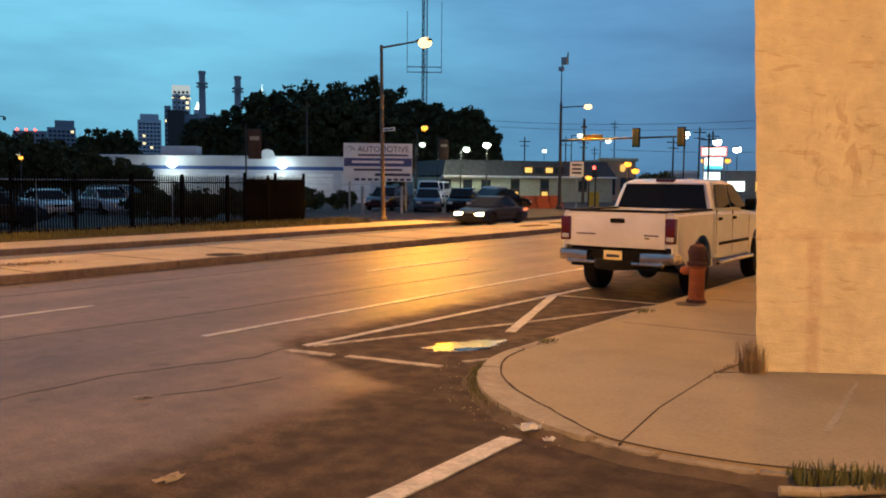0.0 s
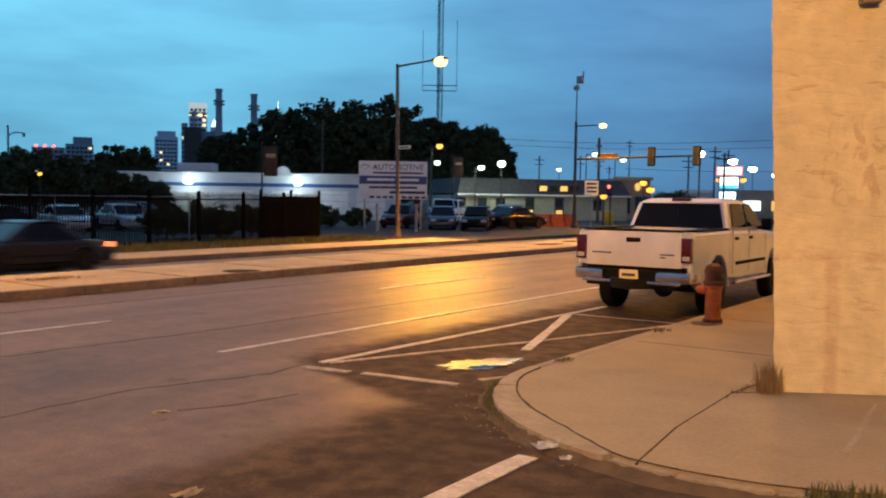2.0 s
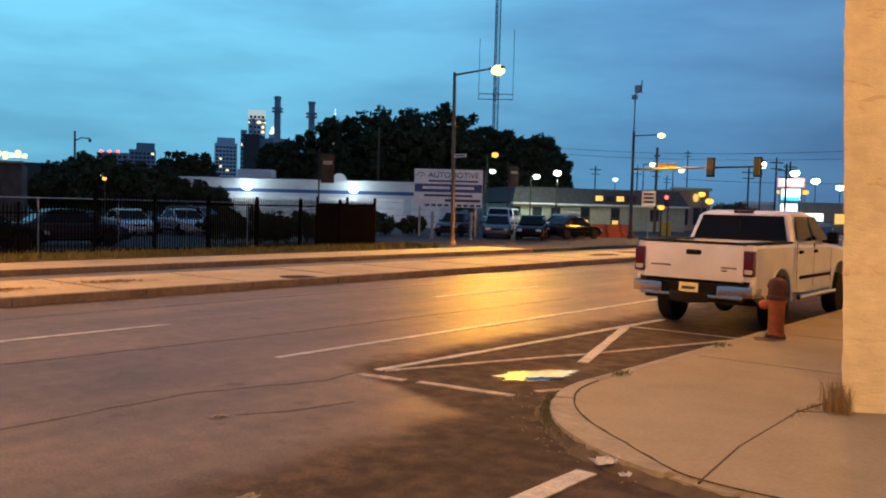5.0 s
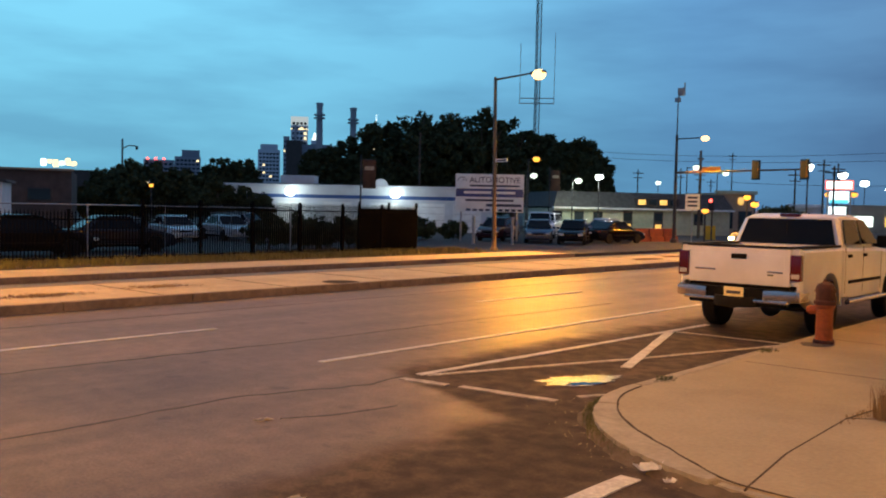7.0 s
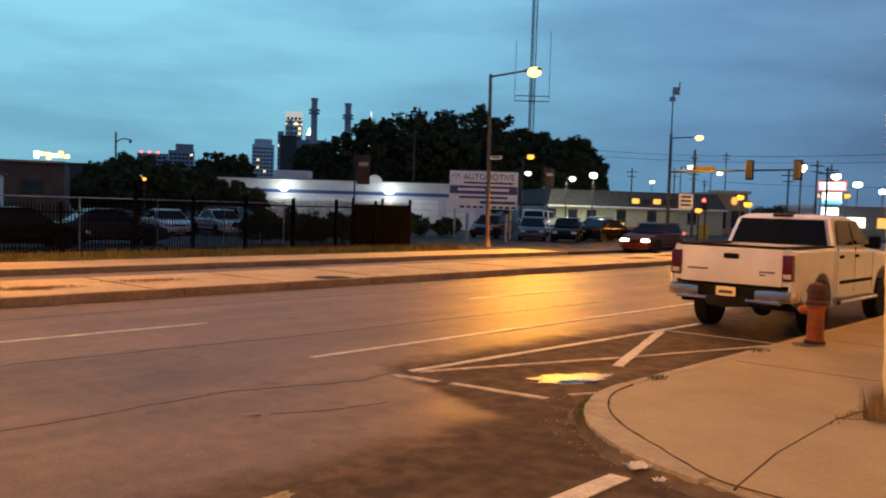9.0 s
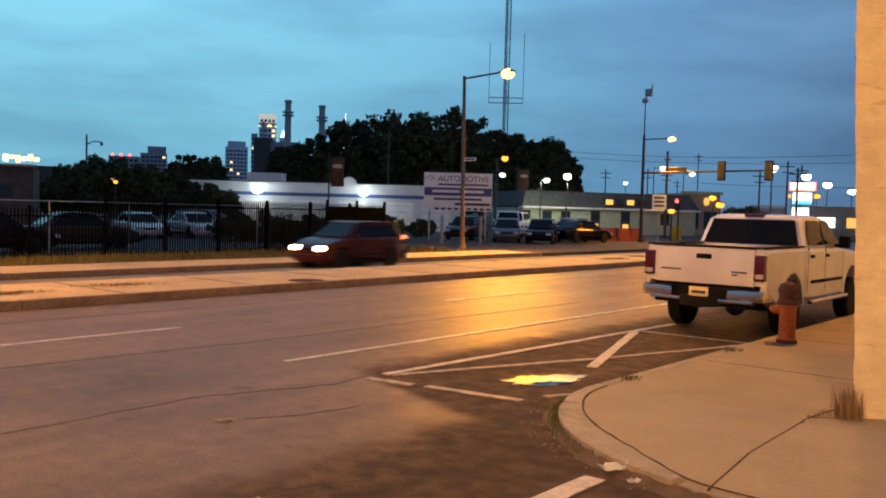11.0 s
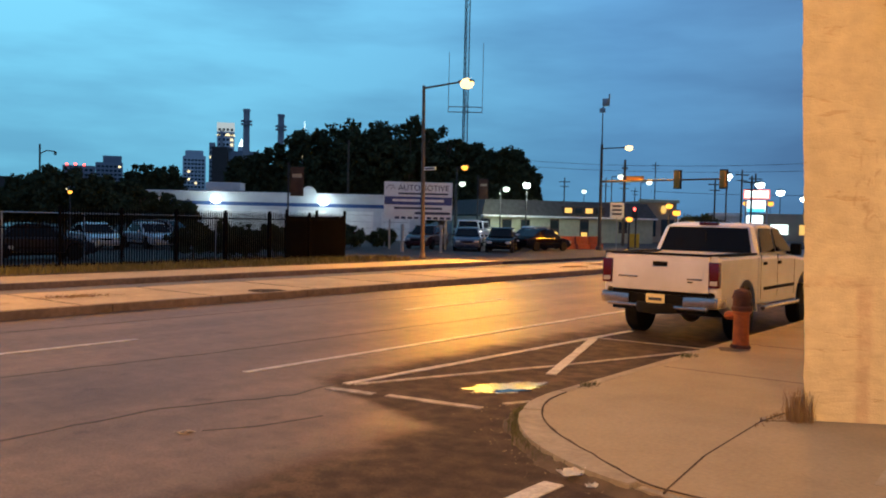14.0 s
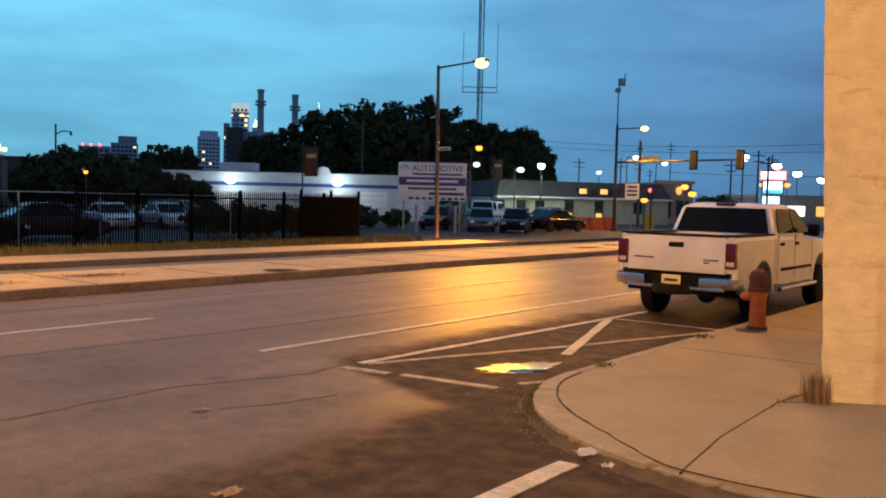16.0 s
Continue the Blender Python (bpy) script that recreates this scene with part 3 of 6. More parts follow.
def ragged(pts, amp, step=0.14, seed=1):
    rnd = random.Random(seed)
    out = []
    n = len(pts)
    for i in range(n):
        a, b = Vector(pts[i]), Vector(pts[(i + 1) % n])
        k = max(1, int((b - a).length / step))
        for j in range(k):
            p = a.lerp(b, j / k)
            out.append((p.x + rnd.uniform(-amp, amp), p.y + rnd.uniform(-amp, amp)))
    return out



def kerb_dirt():
    rnd = random.Random(12)
    V, F = [], []
    n = 90
    for k in range(n + 1):
        a = math.pi - 0.3 + k / n * radians(137)
        w = 0.07 + 0.13 * abs(noise.noise((a * 3.1, 0.3, 0))) + rnd.uniform(0, 0.03)
        for r, z in ((CR - 0.01, 0.05 + rnd.uniform(-0.01, 0.012)), (CR + w * 0.4, 0.025), (CR + w, -0.002)):
            x, y = CX + r * math.cos(a), CY + r * math.sin(a)
            V.append((x, y if a > math.pi else y, z))
    for k in range(n):
        for j in range(2):
            i = k * 3 + j
            F.append((i, i + 1, i + 4, i + 3))
    o = mesh_from("gutter_dirt", V, F, SOIL)
    return tagged(o, "dark dirt washed up against the kerb", "dirt", kind="stuff")


kerb_dirt()


# painted lines
def line(a, b, w, name="road_line", label="worn white painted road line", z=0.011, paint=None):
    a, b = Vector(a), Vector(b)
    d = (b - a).normalized()
    n = Vector((-d.y, d.x)) * w / 2
    bm = slab(B(), ragged([tuple(a - n), tuple(b - n), tuple(b + n), tuple(a + n)], 0.007, 0.25, seed=int(a.x * 100 + b.y * 10)), 0.002, z)
    return tagged(link(name, bm, paint or PAINT_WHITE), label, "road marking", group="road markings", kind="structure")


line((-6.855, 5.0), (-6.855, 120), 0.11)
for y in (-4.5, 16.3, 28.5, 40.7):
    line((-10.06, y - 4.4), (-10.06, y - 0.6 if y > 0 else 5.7), 0.11)
line((-5.5, 5.28), (-5.28, 12.2), 0.10, label="white outline of the hatched parking bay")
line((-5.42, 5.32), (-4.42, 8.0), 0.085, label="faded white diagonal hatch line", paint=PAINT_WORN)
line((-4.42, 8.0), (-3.45, 11.0), 0.09, label="white diagonal hatch line beside the kerb", paint=PAINT_WORN, z=0.0085)
line((-5.29, 10.85), (-4.13, 7.45), 0.13, label="white cross bar of the hatched bay")
line((-5.25, 10.95), (-3.35, 11.0), 0.085, label="white bar behind the pickup truck", paint=PAINT_WORN, z=0.009)
line((-5.48, 4.98), (-4.9, 5.07), 0.13, label="short worn white corner line", paint=PAINT_WORN)
line((-4.75, 5.12), (-3.66, 5.27), 0.11, label="worn white line across the end of the bay", paint=PAINT_WORN)
line((-3.60, 5.60), (-3.47, 5.9), 0.09, label="scrap of worn white line by the kerb", paint=PAINT_WORN)
line((-1.87, 3.56), (-1.83, -3.0), 0.16, "stop_line", "thick white line across the side street")


def crack(pts, w, label, seed):
    rnd = random.Random(seed)
    fine = []
    for a, b in zip(pts, pts[1:]):
        a, b = Vector(a), Vector(b)
        n = max(2, int((b - a).length / 0.15))
        for j in range(n):
            p = a.lerp(b, j / n)
            fine.append((p.x + rnd.uniform(-0.025, 0.025), p.y))
    fine.append(pts[-1])
    left, right = [], []
    for i, (x, y) in enumerate(fine):
        ww = w * rnd.uniform(0.3, 1.0) / 2
        left.append((x - ww, y))
        right.append((x + ww, y))
    return tagged(link("road_crack", slab(B(), left + right[::-1], -0.01, 0.004), SEAM), label, "crack", kind="structure")


crack([(-5.85, -6), (-5.87, 1.5), (-5.95, 3.1), (-5.5, 4.5), (-5.6, 5.2)], 0.05, "tar-sealed crack along the road", 3)
crack([(-8.6, -6), (-8.55, 2.4), (-8.3, 6.0), (-8.2, 14.0)], 0.05, "thin dark seam along the lane", 4)
crack([(-4.95, 2.9), (-4.75, 3.3), (-4.6, 4.0)], 0.04, "short dark crack in the asphalt", 5)
crack([(-12.0, -6), (-12.0, 6), (-11.8, 20)], 0.045, "thin dark seam beside the median", 6)

# puddle in the gutter, with its wet rim


def pool(name, label, c, along, across, rx, ry, z, m, seed, ragged=0.2):
    rnd = random.Random(seed)
    u, v = Vector(along).normalized(), Vector(across).normalized()
    pts = []
    for k in range(72):
        a = k * math.pi / 36
        q = 1 + 0.5 * ragged * math.sin(3 * a + seed) + 0.5 * ragged * math.sin(7 * a + 2 * seed) + rnd.uniform(-ragged, ragged) * 0.6
        d = u * (rx * q * math.cos(a)) + v * (ry * q * math.sin(a))
        pts.append((c[0] + d.x, c[1] + d.y))
    tagged(link(name, slab(B(), pts, 0.0, z), m), label, "puddle", kind="structure")


pool("wet_asphalt", "wet asphalt glinting orange round the puddle", (-4.09, 6.36), (0.34, 0.94), (-0.94, 0.34), 0.52, 0.25, 0.0065, WET, 1, 0.22)
pool("puddle", "shallow puddle mirroring the sky in the bay", (-3.94, 6.22), (0.55, 0.83), (-0.83, 0.55), 0.19, 0.07, 0.0095, PUDDLE, 2, 0.3)


# ---- the stuccoed corner building ----
def corner_building():
    H, tilt = 7.0, 2.3    # the old wall leans out over the avenue by a couple of degrees
    nrm = Vector((SD.y, -SD.x))
    lean = Matrix.Translation((WA.x, WA.y, 0.08)) @ Matrix.Rotation(radians(-tilt), 4, "Y") @ Matrix.Translation((-WA.x, -WA.y, -0.08))

    def put(bm):
        bmesh.ops.transform(bm, matrix=lean, verts=bm.verts)
        return bm
    shell = slab(B(), [tuple(WA), tuple(WB), tuple(WB - nrm * 9), (WA.x, 34.0)], -0.5, H)
    # the plastered edge is chipped and uneven
    for k in range(96):
        bmesh.ops.bisect_plane(shell, geom=shell.verts[:] + shell.edges[:] + shell.faces[:], plane_co=(0, 0, 0.02 + 0.05 * k), plane_no=(0, 0, 1))
    for v in shell.verts:
        if abs(v.co.x - WA.x) < 0.01 and abs(v.co.y - WA.y) < 0.01 and -0.4 < v.co.z < H - 0.1:
            v.co.x += 0.012 * noise.noise((v.co.z * 3.0, 0.2, 0)) + 0.008 * noise.noise((v.co.z * 11.0, 5.2, 0)) + 0.004
    w = structure(link("wall_corner", put(shell), STUCCO), "cream stucco corner wall of a building, lit orange", "wall")
    part("coping", put(slab(B(), [(WA.x - 0.05, WA.y - 0.05), (WB.x, WB.y - 0.1), tuple(WB - nrm * 9), (WA.x - 0.05, 34.1)], H, H + 0.12)), CONCRETE, w)

    def on_wall(s, z, u, h, m, name, thick=0.004, bev=0.0):
        c = WA + SD * s + nrm * (thick / 2 - 0.001)
        bm = box(B(), (0, 0, 0), (u, thick, h), bev)
        bmesh.ops.transform(bm, matrix=lean @ Matrix.Translation((c.x, c.y, z)) @ Matrix.Rotation(math.atan2(SD.y, SD.x), 4, "Z"), verts=bm.verts)
        return part(name, bm, m, w)
    f = on_wall(0.86, 3.86, 0.17, 0.42, CONCRETE, "wall_box", 0.14, 0.015)
    f["label"] = "pale boxed fitting high on the wall"
    on_wall(8.0, 0.085, 16.2, 0.022, TAR, "base_gap")


corner_building()


# ---- vehicles ----
def chains(prof):
    """The lower and the upper edge of a side outline, both from rear to front and at the same stations."""
    n = len(prof)
    y0, y1 = min(p[0] for p in prof), max(p[0] for p in prof)
    a = min((i for i in range(n) if prof[i][0] < y0 + 1e-6), key=lambda i: prof[i][1])
    b = min((i for i in range(n) if prof[i][0] > y1 - 1e-6), key=lambda i: prof[i][1])
    lower, upper = [], []
    i = a
    while True:
        lower.append(prof[i])
        if i == b:
            break
        i = (i + 1) % n
    i = b
    while True:
        upper.append(prof[i])
        if i == a:
            break
        i = (i + 1) % n
    upper = upper[::-1]
    if upper[0] == lower[0] and len(upper) > 1 and upper[1][0] < y0 + 1e-6:
        upper = upper[1:]
    if upper[-1] == lower[-1] and len(upper) > 1 and upper[-2][0] > y1 - 1e-6:
        upper = upper[:-1]
    ys = sorted({round(p[0], 4) for p in lower + upper})

    def at(ch):
        return np.interp(ys, [p[0] for p in ch], [p[1] for p in ch])
    return ys, at(lower), at(upper)


def prism(bm, prof, half, tumble=None, inset=0.05):
    """A side outline (y, z) drawn out across the width: full width inside, its outer 5 cm drawn in for rounded shoulders.
    tumble(y, z) gives the width there as a share of half."""
    ys, lo, up = chains(prof)
    n = len(ys)
    cy = (ys[0] + ys[-1]) / 2
    reach = (ys[-1] - ys[0]) / 2
    layers = []
    for x, k in ((-1.0, 1), (-1.0, 0), (1.0, 0), (1.0, 1)):
        low, high = [], []
        for y, a, b in zip(ys, lo, up):
            e = min(inset, (b - a) * 0.45) if k else 0.0
            yy = cy + (y - cy) * (1 - (inset / reach if k else 0))
            for z, out in ((a + e * 0.4, low), (b - e, high)):
                w = half * (tumble(y, z) if tumble else 1.0)
                out.append(bm.verts.new((x * (w if k else w - inset * 0.8), yy, z)))
        layers.append((low, high))
    for (la, ha), (lb, hb) in zip(layers, layers[1:]):
        for i in range(n - 1):
            bm.faces.new((la[i], la[i + 1], lb[i + 1], lb[i]))
            bm.faces.new((ha[i], ha[i + 1], hb[i + 1], hb[i]))
        bm.faces.new((la[0], lb[0], hb[0], ha[0]))
        bm.faces.new((la[-1], lb[-1], hb[-1], ha[-1]))
    for low, high in (layers[0], layers[-1]):
        for i in range(n - 1):
            bm.faces.new((low[i], low[i + 1], high[i + 1], high[i]))
    bmesh.ops.remove_doubles(bm, verts=bm.verts, dist=0.0005)
    return bm


def mesh_box(quad, off):
    """A thin plate: a quad and its copy, shifted by off."""
    bm = B()
    a = [bm.verts.new(p) for p in quad]
    b = [bm.verts.new(Vector(p) + Vector(off)) for p in quad]
    bm.faces.new(a)
    bm.faces.new(b[::-1])
    for i in range(4):
        bm.faces.new((a[i], a[(i + 1) % 4], b[(i + 1) % 4], b[i]))
    return bm


def arch(y, z, r, n=9):
    """Points over a wheel arch, from rear to front, in a side outline that runs forward along its lower edge."""
    return [(y - r * math.cos(math.pi * k / (n - 1)), z + r * math.sin(math.pi * k / (n - 1))) for k in range(n)]


def wheel(owner, x, y, r, width, spokes=5, rim_mat=None):
    side = 1 if x > 0 else -1
    h = empty("wheel", (x, y, r))
    h.parent = owner
    bm = B()
    lathe(bm, [(r * 0.66, -width / 2), (r * 0.93, -width / 2), (r, -width * 0.36), (r, width * 0.36), (r * 0.93, width / 2), (r * 0.66, width / 2)], 28)
    bmesh.ops.rotate(bm, cent=(0, 0, 0), matrix=Matrix.Rotation(radians(90), 3, "Y"), verts=bm.verts)
    part("tyre", bm, RUBBER, h)
    bm = B()
    lathe(bm, [(r * 0.64, -width * 0.46), (r * 0.67, width * 0.44), (r * 0.60, width * 0.44), (r * 0.57, width * 0.2), (0.02, width * 0.18)], 24)
    for k in range(spokes):
        a = 2 * math.pi * k / spokes
        b2 = box(B(), (r * 0.34, 0, width * 0.32), (r * 0.56, r * 0.2, width * 0.14), 0.01)
        bmesh.ops.rotate(b2, cent=(0, 0, 0), matrix=Matrix.Rotation(a, 3, "Z"), verts=b2.verts)
        me = bpy.data.meshes.new("spoke")
        b2.to_mesh(me)
        b2.free()
        bm.from_mesh(me)
        bpy.data.meshes.remove(me)
    rod(bm, (0, 0, width * 0.2), (0, 0, width * 0.42), r * 0.15, seg=12)
    bmesh.ops.rotate(bm, cent=(0, 0, 0), matrix=Matrix.Rotation(radians(90 * side), 3, "Y"), verts=bm.verts)
    part("rim", bm, rim_mat or ALLOY, h)
    return h


def car(name, label, paint, length, width, height, hood, deck, wagon=False, lights=False, cladding=None, brake=False, plate=PLATE_W, wheel_r=0.31, belt=None, glass_mat=None):
    """A road car that points along +y, its origin on the ground under its middle."""
    c = empty(name)
    tagged(c, label, "car")
    L2, W2 = length / 2, width / 2
    belt = belt or height * 0.62
    gr = 0.20
    fa, ra = L2 - length * 0.19, -L2 + length * 0.20
    nose = belt * 0.78
    tail = belt * (1.0 if wagon else 0.98)
    low = gr
    prof = [(-L2 + 0.10, low + 0.08)] + arch(ra, wheel_r, wheel_r + 0.055)[0:] + arch(fa, wheel_r, wheel_r + 0.055) + [
        (L2 - 0.10, low + 0.02), (L2, 0.42), (L2 - 0.02, nose * 0.86), (L2 - 0.14, nose), (L2 - hood * 0.5, belt * 0.92), (L2 - hood, belt), (0, belt + 0.01), (-L2 + deck, belt + 0.02),
        (-L2 + 0.06, tail), (-L2 + 0.0, tail * 0.86), (-L2 + 0.02, 0.48)]

    def plan(y, z):
        e = abs(y) / L2
        return (1.0 - 0.16 * max(0, e - 0.72) / 0.28) * (1.0 - 0.06 * max(0, z - 0.55 * height))
    part("body", prism(B(), prof, W2, plan, 0.06), paint, c)
    # cabin: glass core, roof skin, pillars
    if wagon:
        cab = [(-L2 + 0.10, belt), (L2 - hood - 0.02, belt), (L2 - hood - 0.62, height - 0.05), (L2 - hood - 0.9, height - 0.02), (-L2 + 0.55, height - 0.03), (-L2 + 0.34, height - 0.08)]
    else:
        cab = [(-L2 + deck - 0.10, belt), (L2 - hood - 0.02, belt), (L2 - hood - 0.66, height - 0.06), (L2 - hood - 1.0, height - 0.02), (-L2 + deck + 0.75, height - 0.03), (-L2 + deck + 0.5, height - 0.08)]

    def lean(y, z):
        return 0.94 - 0.20 * max(0, z - belt) / max(0.1, height - belt)
    gm = glass_mat or GLASS_DARK
    part("cabin", prism(B(), cab, W2 - 0.02, lean, 0.04), paint, c)
    f0, f1, r0, r1 = cab[1], cab[2], cab[0], cab[5]
    part("windscreen", mesh_box(((-W2 * 0.86, f0[0] + 0.012, f0[1] + 0.03), (W2 * 0.86, f0[0] + 0.012, f0[1] + 0.03), (W2 * 0.68, f1[0] + 0.03, f1[1] - 0.03), (-W2 * 0.68, f1[0] + 0.03, f1[1] - 0.03)), (0, 0.012, 0.014)), gm, c)
    part("rear_window", mesh_box(((-W2 * 0.82, r0[0] - 0.012, r0[1] + 0.05), (W2 * 0.82, r0[0] - 0.012, r0[1] + 0.05), (W2 * 0.66, r1[0] - 0.03, r1[1] - 0.03), (-W2 * 0.66, r1[0] - 0.03, r1[1] - 0.03)), (0, -0.012, 0.014)), gm, c)
    span = (r0[0] + 0.30, f0[0] - 0.22)
    top = (r1[0] + 0.16, f1[0] - 0.06)
    k = 3 if wagon else 2
    for s in (-1, 1):
        for i in range(k):
            a0, a1 = i / k, (i + 1) / k
            g = 0.010
            b0, b1 = span[0] + (span[1] - span[0]) * a0 + g, span[0] + (span[1] - span[0]) * a1 - g
            t0, t1 = top[0] + (top[1] - top[0]) * a0 + g, top[0] + (top[1] - top[0]) * a1 - g
            zb, zt = belt + 0.04, height - 0.10
            xb, xt = W2 * lean(0, zb) - 0.012, W2 * lean(0, zt) - 0.012
            part("side_window", mesh_box(((s * xb, b0, zb), (s * xb, b1, zb), (s * xt, t1, zt), (s * xt, t0, zt)), (s * 0.012, 0, 0.003)), gm, c)
    bm = B()
    (ya, za), (yb, zb), (yc, zc), (yd, zd) = cab[2], cab[3], cab[4], cab[5]
    prism(bm, [(ya, za), (yb, zb), (yc, zc), (yd, zd), (yd + 0.03, zd + 0.03), (yc, zc + 0.04), (yb, zb + 0.04), (ya - 0.01, za + 0.03)], W2 * 0.80, None, 0.015)
    part("roof", bm, paint, c)
    for s in (-1, 1):
        part("mirror", box(B(), (s * (W2 + 0.06), L2 - hood - 0.35, belt + 0.06), (0.16, 0.10, 0.13), 0.03), paint, c)
        # lamps
        part("headlamp", box(B(), (s * W2 * 0.66, L2 - 0.05, nose * 0.86), (W2 * 0.36, 0.24, 0.15), 0.06), HEAD_GLOW if lights else LENS_CLEAR, c, "lit headlamp" if lights else "")
        part("tail_lamp", box(B(), (s * W2 * 0.76, -L2 + 0.05, tail * (0.88 if not wagon else 1.02)), (W2 * 0.26, 0.14, 0.12 if not wagon else 0.12), 0.02), TAIL_GLOW if (lights or brake) else TAIL_OFF, c)
        if wagon:
            part("brake_lamp", box(B(), (s * W2 * 0.78, -L2 + 0.04, tail * 0.84), (W2 * 0.28, 0.14, 0.11), 0.02), TAIL_GLOW if brake else TAIL_OFF, c)
        if brake:
            part("turn_lamp", box(B(), (s * W2 * 0.84, L2 - 0.20, nose * 0.80), (0.20, 0.30, 0.06), 0.02), TURN_GLOW, c, "lit amber turn lamp")
        if lights:
            part("marker_lamp", box(B(), (s * W2 * 0.88, L2 - 0.42, nose * 0.74), (0.06, 0.12, 0.05), 0.01), TURN_GLOW, c)
        part("side_moulding", box(B(), (s * (W2 - 0.012), 0, 0.50), (0.03, (fa - ra) - 2 * wheel_r - 0.2, 0.05), 0.01), PLASTIC, c)
        if cladding:
            part("sill_cladding", box(B(), (s * (W2 - 0.02), (fa + ra) / 2, 0.41), (0.07, fa - ra - 2 * wheel_r - 0.06, 0.40), 0.03), PLASTIC, c)
            part("rear_cladding", box(B(), (s * (W2 * 0.90), -L2 + 0.28, 0.45), (0.16, 0.52, 0.36), 0.04), PLASTIC, c)
        for yy in (fa, ra):
            wheel(c, s * (W2 - 0.11), yy, wheel_r, 0.20)
    part("front_bumper", box(B(), (0, L2 - 0.05, 0.40), (width * 0.86, 0.16, 0.20), 0.05), paint if not cladding else PLASTIC, c)
    part("rear_bumper", box(B(), (0, -L2 + 0.04, 0.46), (width * 0.90, 0.18, 0.34), 0.05), paint if not cladding else PLASTIC, c)
    part("grille", box(B(), (0, L2 - 0.03, nose * 0.82), (width * 0.36, 0.08, 0.11), 0.02), PLASTIC, c)
    part("number_plate", box(B(), (0, -L2 - 0.02, tail * 0.72), (0.31, 0.02, 0.155), 0.004), plate, c)
    part("underbody", box(B(), (0, 0, 0.27), (width * 0.86, length * 0.86, 0.14), 0.03), PLASTIC, c)
    return c


def pickup():
    """Silver crew-cab pickup; origin on the ground under the tailgate, nose towards +y."""
    c = tagged(empty("pickup_truck", (-4.39, 11.27, 0.0)), "silver four-door pickup truck parked at the kerb, lights off", "truck")
    W = 0.968
    R = 0.39
    ra, fa = 1.22, 4.68
    # bed sides with their wheel arch and rounded shoulder
    side = [(0.0, 0.62), (0.30, 0.60)] + arch(ra, R + 0.05, R + 0.16, 13) + [(1.83, 0.52), (1.83, 1.385), (0.0, 1.385)]
    for s in (-1, 1):
        bm = prism(B(), side, 0.11, None, 0.06)
        bmesh.ops.translate(bm, vec=(s * (W - 0.11), 0, 0), verts=bm.verts)
        part("bed_side", bm, SILVER, c)
        part("bed_rail_cap", box(B(), (s * (W - 0.12), 0.91, 1.397), (0.19, 1.82, 0.03), 0.012), PLASTIC, c)
        # flare over the rear wheel
        bm = B()
        pts = arch(ra, R + 0.05, R + 0.175, 13)
        for (y0, z0), (y1, z1) in zip(pts, pts[1:]):
            rod(bm, (s * (W - 0.012), y0, z0), (s * (W - 0.012), y1, z1), 0.02, seg=6)
        part("wheel_flare", bm, SILVER, c)
        part("wheel_well", box(B(), (s * 0.66, ra, 0.76), (0.24, 1.2, 0.6), 0.02), PLASTIC, c)
        tl = part("tail_lamp", box(B(), (s * (W - 0.085), -0.008, 1.10), (0.165, 0.11, 0.39), 0.025), TAIL_OFF, c, "dark red tail lamp")
        part("reverse_lens", box(B(), (s * (W - 0.085), -0.060, 0.975), (0.12, 0.012, 0.07), 0.005), LENS_CLEAR, tl)
    part("bed_floor", box(B(), (0, 0.91, 0.80), (1.80, 1.82, 0.08), 0.01), PLASTIC, c)
    part("bed_front", box(B(), (0, 1.80, 1.1), (1.80, 0.06, 0.58), 0.01), SILVER, c)
    tg = part("tailgate", box(B(), (0, 0.0, 1.10), (1.60, 0.085, 0.575), 0.03), SILVER, c)
    part("tailgate_panel", box(B(), (0, -0.040, 1.07), (1.44, 0.012, 0.40), 0.005), SILVER, tg)
    part("gate_cap", box(B(), (0, 0.0, 1.395), (1.66, 0.13, 0.035), 0.015), PLASTIC, tg, "black cap along the tailgate")
    part("tailgate_handle", box(B(), (0.02, -0.050, 1.24), (0.24, 0.02, 0.075), 0.02), PLASTIC, tg)
    part("lettering_bar", box(B(), (-0.52, -0.050, 1.02), (0.34, 0.006, 0.028), 0.002), CHROME, tg)
    part("lettering_bar", box(B(), (0.58, -0.050, 1.02), (0.24, 0.006, 0.026), 0.002), CHROME, tg)
    part("lettering_bar", box(B(), (0.51, -0.050, 0.975), (0.09, 0.006, 0.02), 0.002), PLASTIC, tg)
    # bumper: chrome ends, dark step, plate
    bp = part("rear_bumper", box(B(), (0, -0.10, 0.578), (1.62, 0.13, 0.055), 0.02), CHROME, c, "chrome rear bumper with a plate recess")
    for s in (-1, 1):
        end = box(B(), (s * 0.69, -0.09, 0.660), (0.50, 0.16, 0.19), 0.05)
        for v in end.verts:
            if abs(v.co.x) > 0.80:
                v.co.y += 0.05
                v.co.z += 0.02
        part("bumper_end", end, CHROME, bp)
        part("bumper_wrap", box(B(), (s * 0.925, 0.12, 0.67), (0.09, 0.42, 0.17), 0.04), CHROME, bp)
        part("step_pad", box(B(), (s * 0.66, -0.09, 0.762), (0.50, 0.12, 0.012), 0.004), PLASTIC, bp)
    part("plate_recess", box(B(), (0, -0.05, 0.68), (0.92, 0.10, 0.16), 0.02), PLASTIC, bp)
    part("lower_lip", box(B(), (0, -0.04, 0.53), (1.5, 0.12, 0.06), 0.02), PLASTIC, bp)
